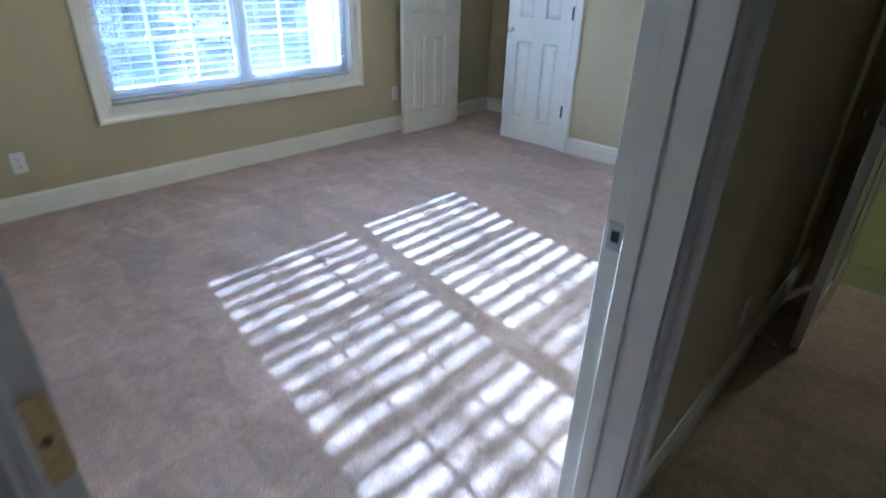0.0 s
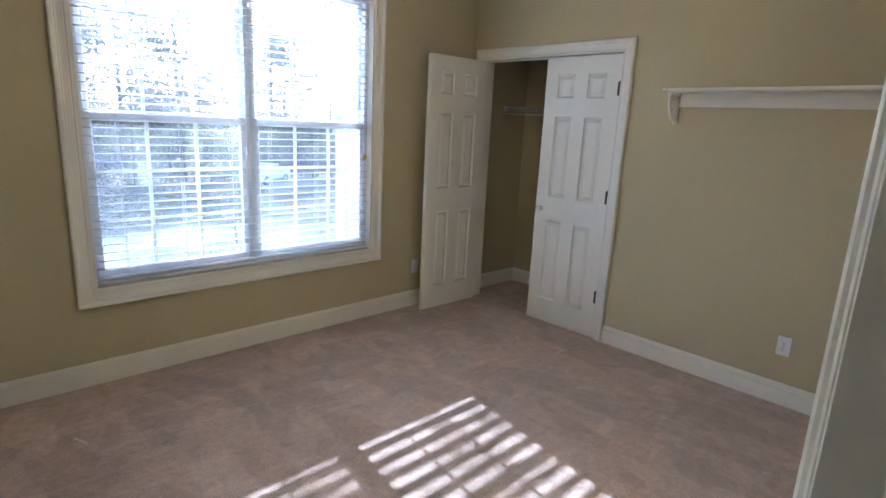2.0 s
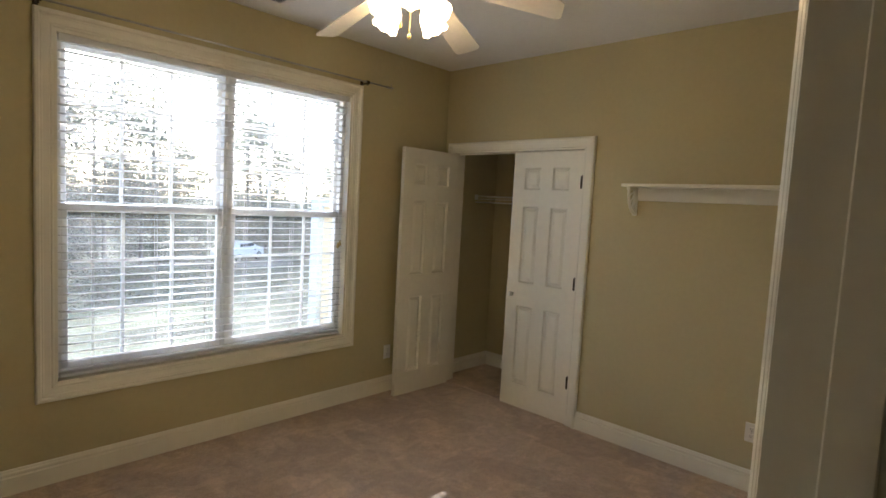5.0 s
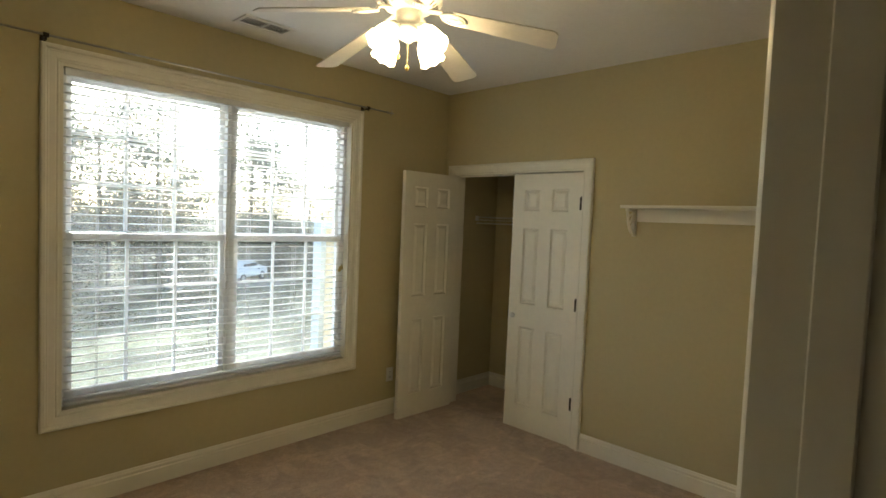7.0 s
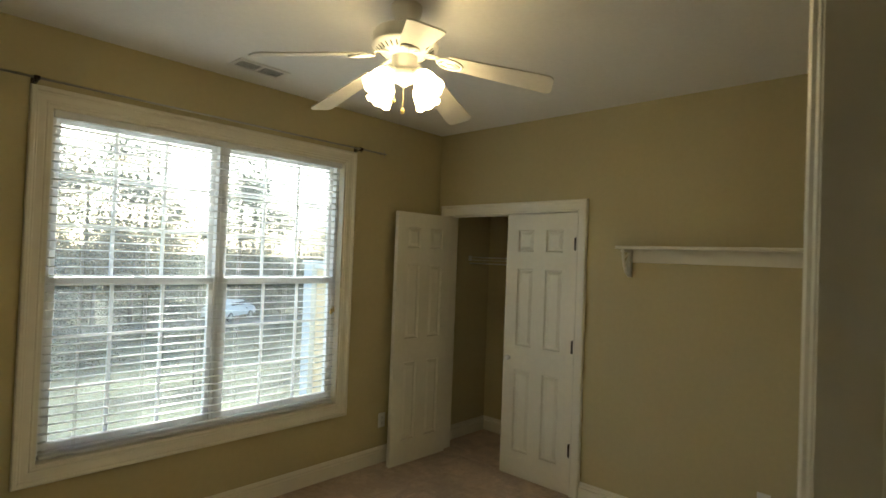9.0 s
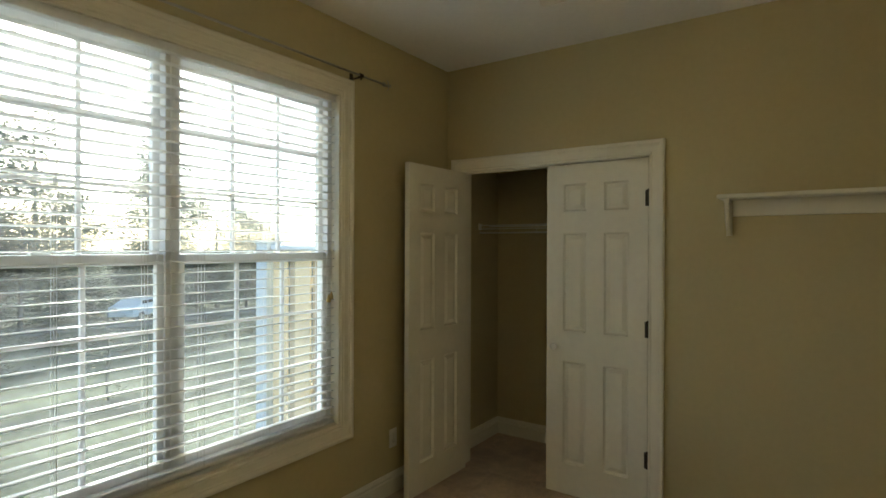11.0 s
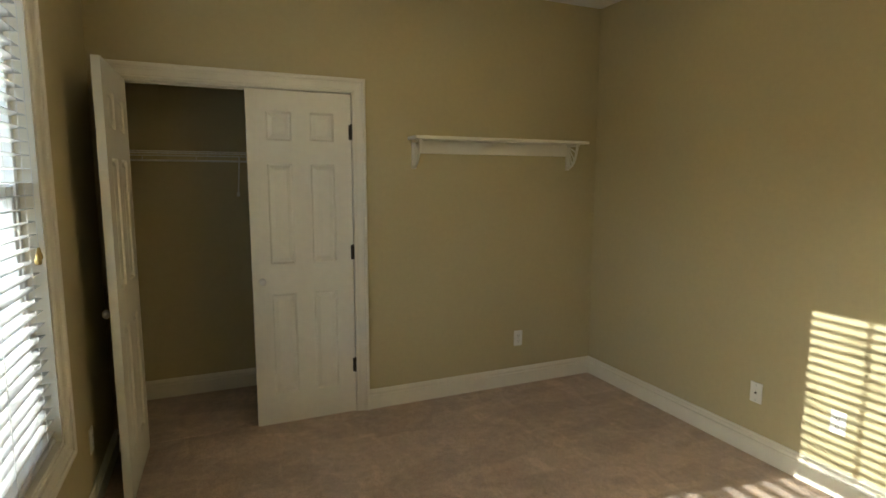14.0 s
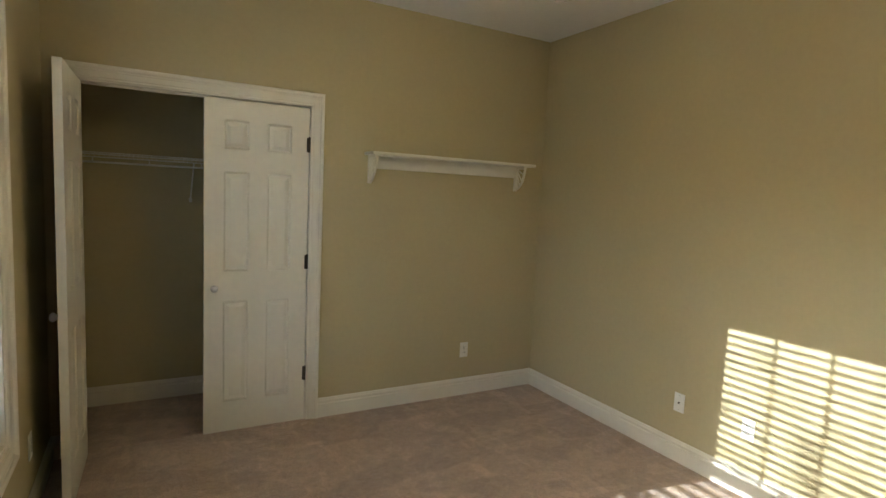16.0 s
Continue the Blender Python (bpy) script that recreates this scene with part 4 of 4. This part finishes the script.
def build_car():
    c = thing("parked_car", pose(-38.6, 19.0, ground_z(-38.6, 19.0) + 0.04, 0, 0, 124), "white parked car on the gravel drive", "car")
    bm = bmesh.new()
    prof = [(-2.2, 0.35), (-2.25, 0.75), (-2.1, 0.98), (-1.55, 1.02), (-0.95, 1.42), (0.55, 1.45), (1.15, 1.05), (2.0, 0.92), (2.22, 0.72), (2.22, 0.35)]
    a = [bm.verts.new((x, -0.86 + 0.16 * max(0, z - 0.95) / 0.5, z)) for x, z in prof]
    b = [bm.verts.new((x, 0.86 - 0.16 * max(0, z - 0.95) / 0.5, z)) for x, z in prof]
    bm.faces.new(a)
    bm.faces.new(b[::-1])
    for k in range(len(prof)):
        j = (k + 1) % len(prof)
        bm.faces.new((a[k], b[k], b[j], a[j]))
    bmesh.ops.bevel(bm, geom=bm.edges[:], offset=0.05, segments=2, affect="EDGES", profile=0.5)
    body = part("body", bm, CAR_PAINT, c, "", True)
    for s in (-1, 1):
        part("side_window", bm_box((-1.15, 0.75, s * 0.80 - 0.01, s * 0.80 + 0.01, 1.03, 1.32), bevel=0.008), CAR_GLASS, body)
    bm = bm_box((-0.01, 0.01, -0.62, 0.62, -0.27, 0.27), bevel=0.008)
    bmesh.ops.transform(bm, matrix=pose(0.88, 0, 1.25, 0, -56, 0), verts=bm.verts[:])
    part("windscreen", bm, CAR_GLASS, body)
    for x in (-1.35, 1.40):
        for s in (-1, 1):
            t = part("wheel", bm_tube([(x, s * 0.70, 0.32), (x, s * 0.89, 0.32)], 0.32, 20), RUBBER, c)
            part("rim", bm_tube([(x, s * 0.885, 0.32), (x, s * 0.90, 0.32)], 0.20, 14), STEEL, t)
    return c


build_car()


def tree_parts(height, spread, leaves, leaf, seed, bare, base, girth=1.0):
    """A trunk with limbs, and a crown of many small leaves round the twig ends."""
    rnd = random.Random(seed)
    bm = bmesh.new()
    lean = Vector((rnd.uniform(-0.06, 0.06), rnd.uniform(-0.06, 0.06), 1))
    trunk = [lean * height * f + Vector((rnd.uniform(-0.05, 0.05), rnd.uniform(-0.05, 0.05), 0)) * (f > 0) for f in (0, 0.2, 0.45, 0.7, 0.95)]
    trunk[0].z = -0.3
    add_tube(bm, trunk, (0.016 * height + 0.03) * girth, 9, 0.02 * girth)
    tips = []
    for k in range(int(16 + height)):
        f = rnd.uniform(base, 0.95)
        start = lean * height * f
        a = rnd.uniform(0, math.tau)
        reach = spread * (1.05 - 0.75 * abs(f - 0.45)) * rnd.uniform(0.6, 1.1)
        end = start + Vector((math.cos(a) * reach, math.sin(a) * reach, rnd.uniform(0.05, 0.5) * reach))
        bend = (start + end) / 2 + Vector((0, 0, -0.06 * reach))
        add_tube(bm, [start, bend, end], (0.006 * height * (1.1 - f) + 0.012) * girth, 5, 0.006 * girth, False)
        tips += [bend, end, (bend + end) / 2]
        for q in range(3):
            b = bend.lerp(end, rnd.uniform(0.1, 0.9))
            e = b + Vector((rnd.uniform(-1, 1), rnd.uniform(-1, 1), rnd.uniform(-0.2, 0.8))) * 0.3 * spread
            add_tube(bm, [b, e], 0.008, 4, 0.003, False)
            tips.append(e)
    verts, faces = [], []
    if not bare:
        for k in range(leaves):
            p = tips[rnd.randrange(len(tips))] + Vector((rnd.gauss(0, 1), rnd.gauss(0, 1), rnd.gauss(0, 0.8))) * 0.20 * spread
            d = Vector((rnd.uniform(-1, 1), rnd.uniform(-1, 1), rnd.uniform(-0.6, 0.6))).normalized()
            s = d.orthogonal().normalized()
            s = Matrix.Rotation(rnd.uniform(0, math.tau), 3, d) @ s
            size = leaf * rnd.uniform(0.6, 1.3)
            i = len(verts)
            verts += [p, p + d * size * 0.5 + s * size * 0.26, p + d * size + s.cross(d) * size * 0.12, p + d * size * 0.5 - s * size * 0.26]
            faces.append((i, i + 1, i + 2, i + 3))
    me = None
    if verts:
        me = bpy.data.meshes.new("crown")
        me.from_pydata([tuple(v) for v in verts], [], faces)
    return bm, me


def build_tree(name, x, y, height, spread, leaves, leaf, seed, mat, label, bare=False, base=0.25, group="trees behind the yard", girth=1.0):
    t = thing(name, pose(x, y, ground_z(x, y)), label, "tree" if name == "tree" else "bush", group)
    bm, me = tree_parts(height, spread, leaves, leaf, seed, bare, base, girth)
    part("trunk", bm, BARK, t)
    if me:
        me.materials.append(mat)
        c = new("crown", me)
        c.parent = t
    return t


green = build_tree("tree", -44.0, -3.0, 12.5, 3.4, 20000, 0.17, 11, LEAF, "tall evergreen tree at the edge of the yard", base=0.06)
pine = build_tree("tree", -47.0, 6.5, 14.0, 3.8, 20000, 0.18, 12, LEAF, "tall dense evergreen tree behind the yard", base=0.08)
dry = build_tree("tree", -39.5, 10.5, 8.0, 2.8, 5000, 0.20, 13, DRY_LEAF, "half-bare tree with dry brown leaves", base=0.2)
bush = build_tree("bush", -40.5, 4.0, 3.4, 2.0, 6000, 0.17, 14, LEAF, "dense dark green bush at the edge of the yard", base=0.02, group="bushes behind the yard")
rnd = random.Random(5)
for k in range(34):
    y = -24 + k * 3.0 + rnd.uniform(-0.9, 0.9)
    x = rnd.uniform(-50, -41)
    src = (green, pine, green)[k % 3]
    tall = 1.08 if y < 18 else 0.98 if y < 24 else 0.74 if y < 33 else 0.38
    copy_thing(src, pose(x, y, ground_z(x, y), 0, 0, rnd.uniform(0, 360)) @ Matrix.Scale(tall * rnd.uniform(0.88, 1.15), 4))
for k in range(6):
    x, y = rnd.uniform(-43, -38), -10 + k * 7.5
    copy_thing(dry, pose(x, y, ground_z(x, y), 0, 0, rnd.uniform(0, 360)) @ Matrix.Scale(0.75 if y > 18 else 1.0, 4))
for k in range(34):
    x, y = rnd.uniform(-43, -38.5), -20 + k * 2.5 + rnd.uniform(-0.6, 0.6)
    copy_thing(bush, pose(x, y, ground_z(x, y), 0, 0, rnd.uniform(0, 360)) @ Matrix.Scale(rnd.uniform(0.7, 1.2), 4))
brush = build_tree("bush", -22.0, 1.0, 0.9, 1.0, 1500, 0.085, 31, BRUSH_LEAF, "low sparse brush on the lawn slope", base=0.02, group="brush on the slope", girth=0.4)
for k in range(46):
    x, y = rnd.uniform(-35, -15), rnd.uniform(-14, 26)
    copy_thing(brush, pose(x, y, ground_z(x, y), 0, 0, rnd.uniform(0, 360)) @ Matrix.Diagonal((1.5, 1.5, rnd.uniform(0.5, 1.0), 1)) @ Matrix.Scale(rnd.uniform(0.6, 1.3), 4))
# added in the sun's path so its crown dapples the light indoors
build_tree("tree", -17.0, 2.5, 10.8, 2.4, 2600, 0.15, 21, DRY_LEAF, "slender nearly bare yard tree with a few dry leaves, added to dapple the sun", base=0.35, group="yard trees")
build_tree("bush", -12.6, 5.7, 1.9, 0.8, 160, 0.06, 22, DRY_LEAF, "small bare shrub with thin twigs on the lawn", base=0.05, group="yard shrubs", girth=0.35)
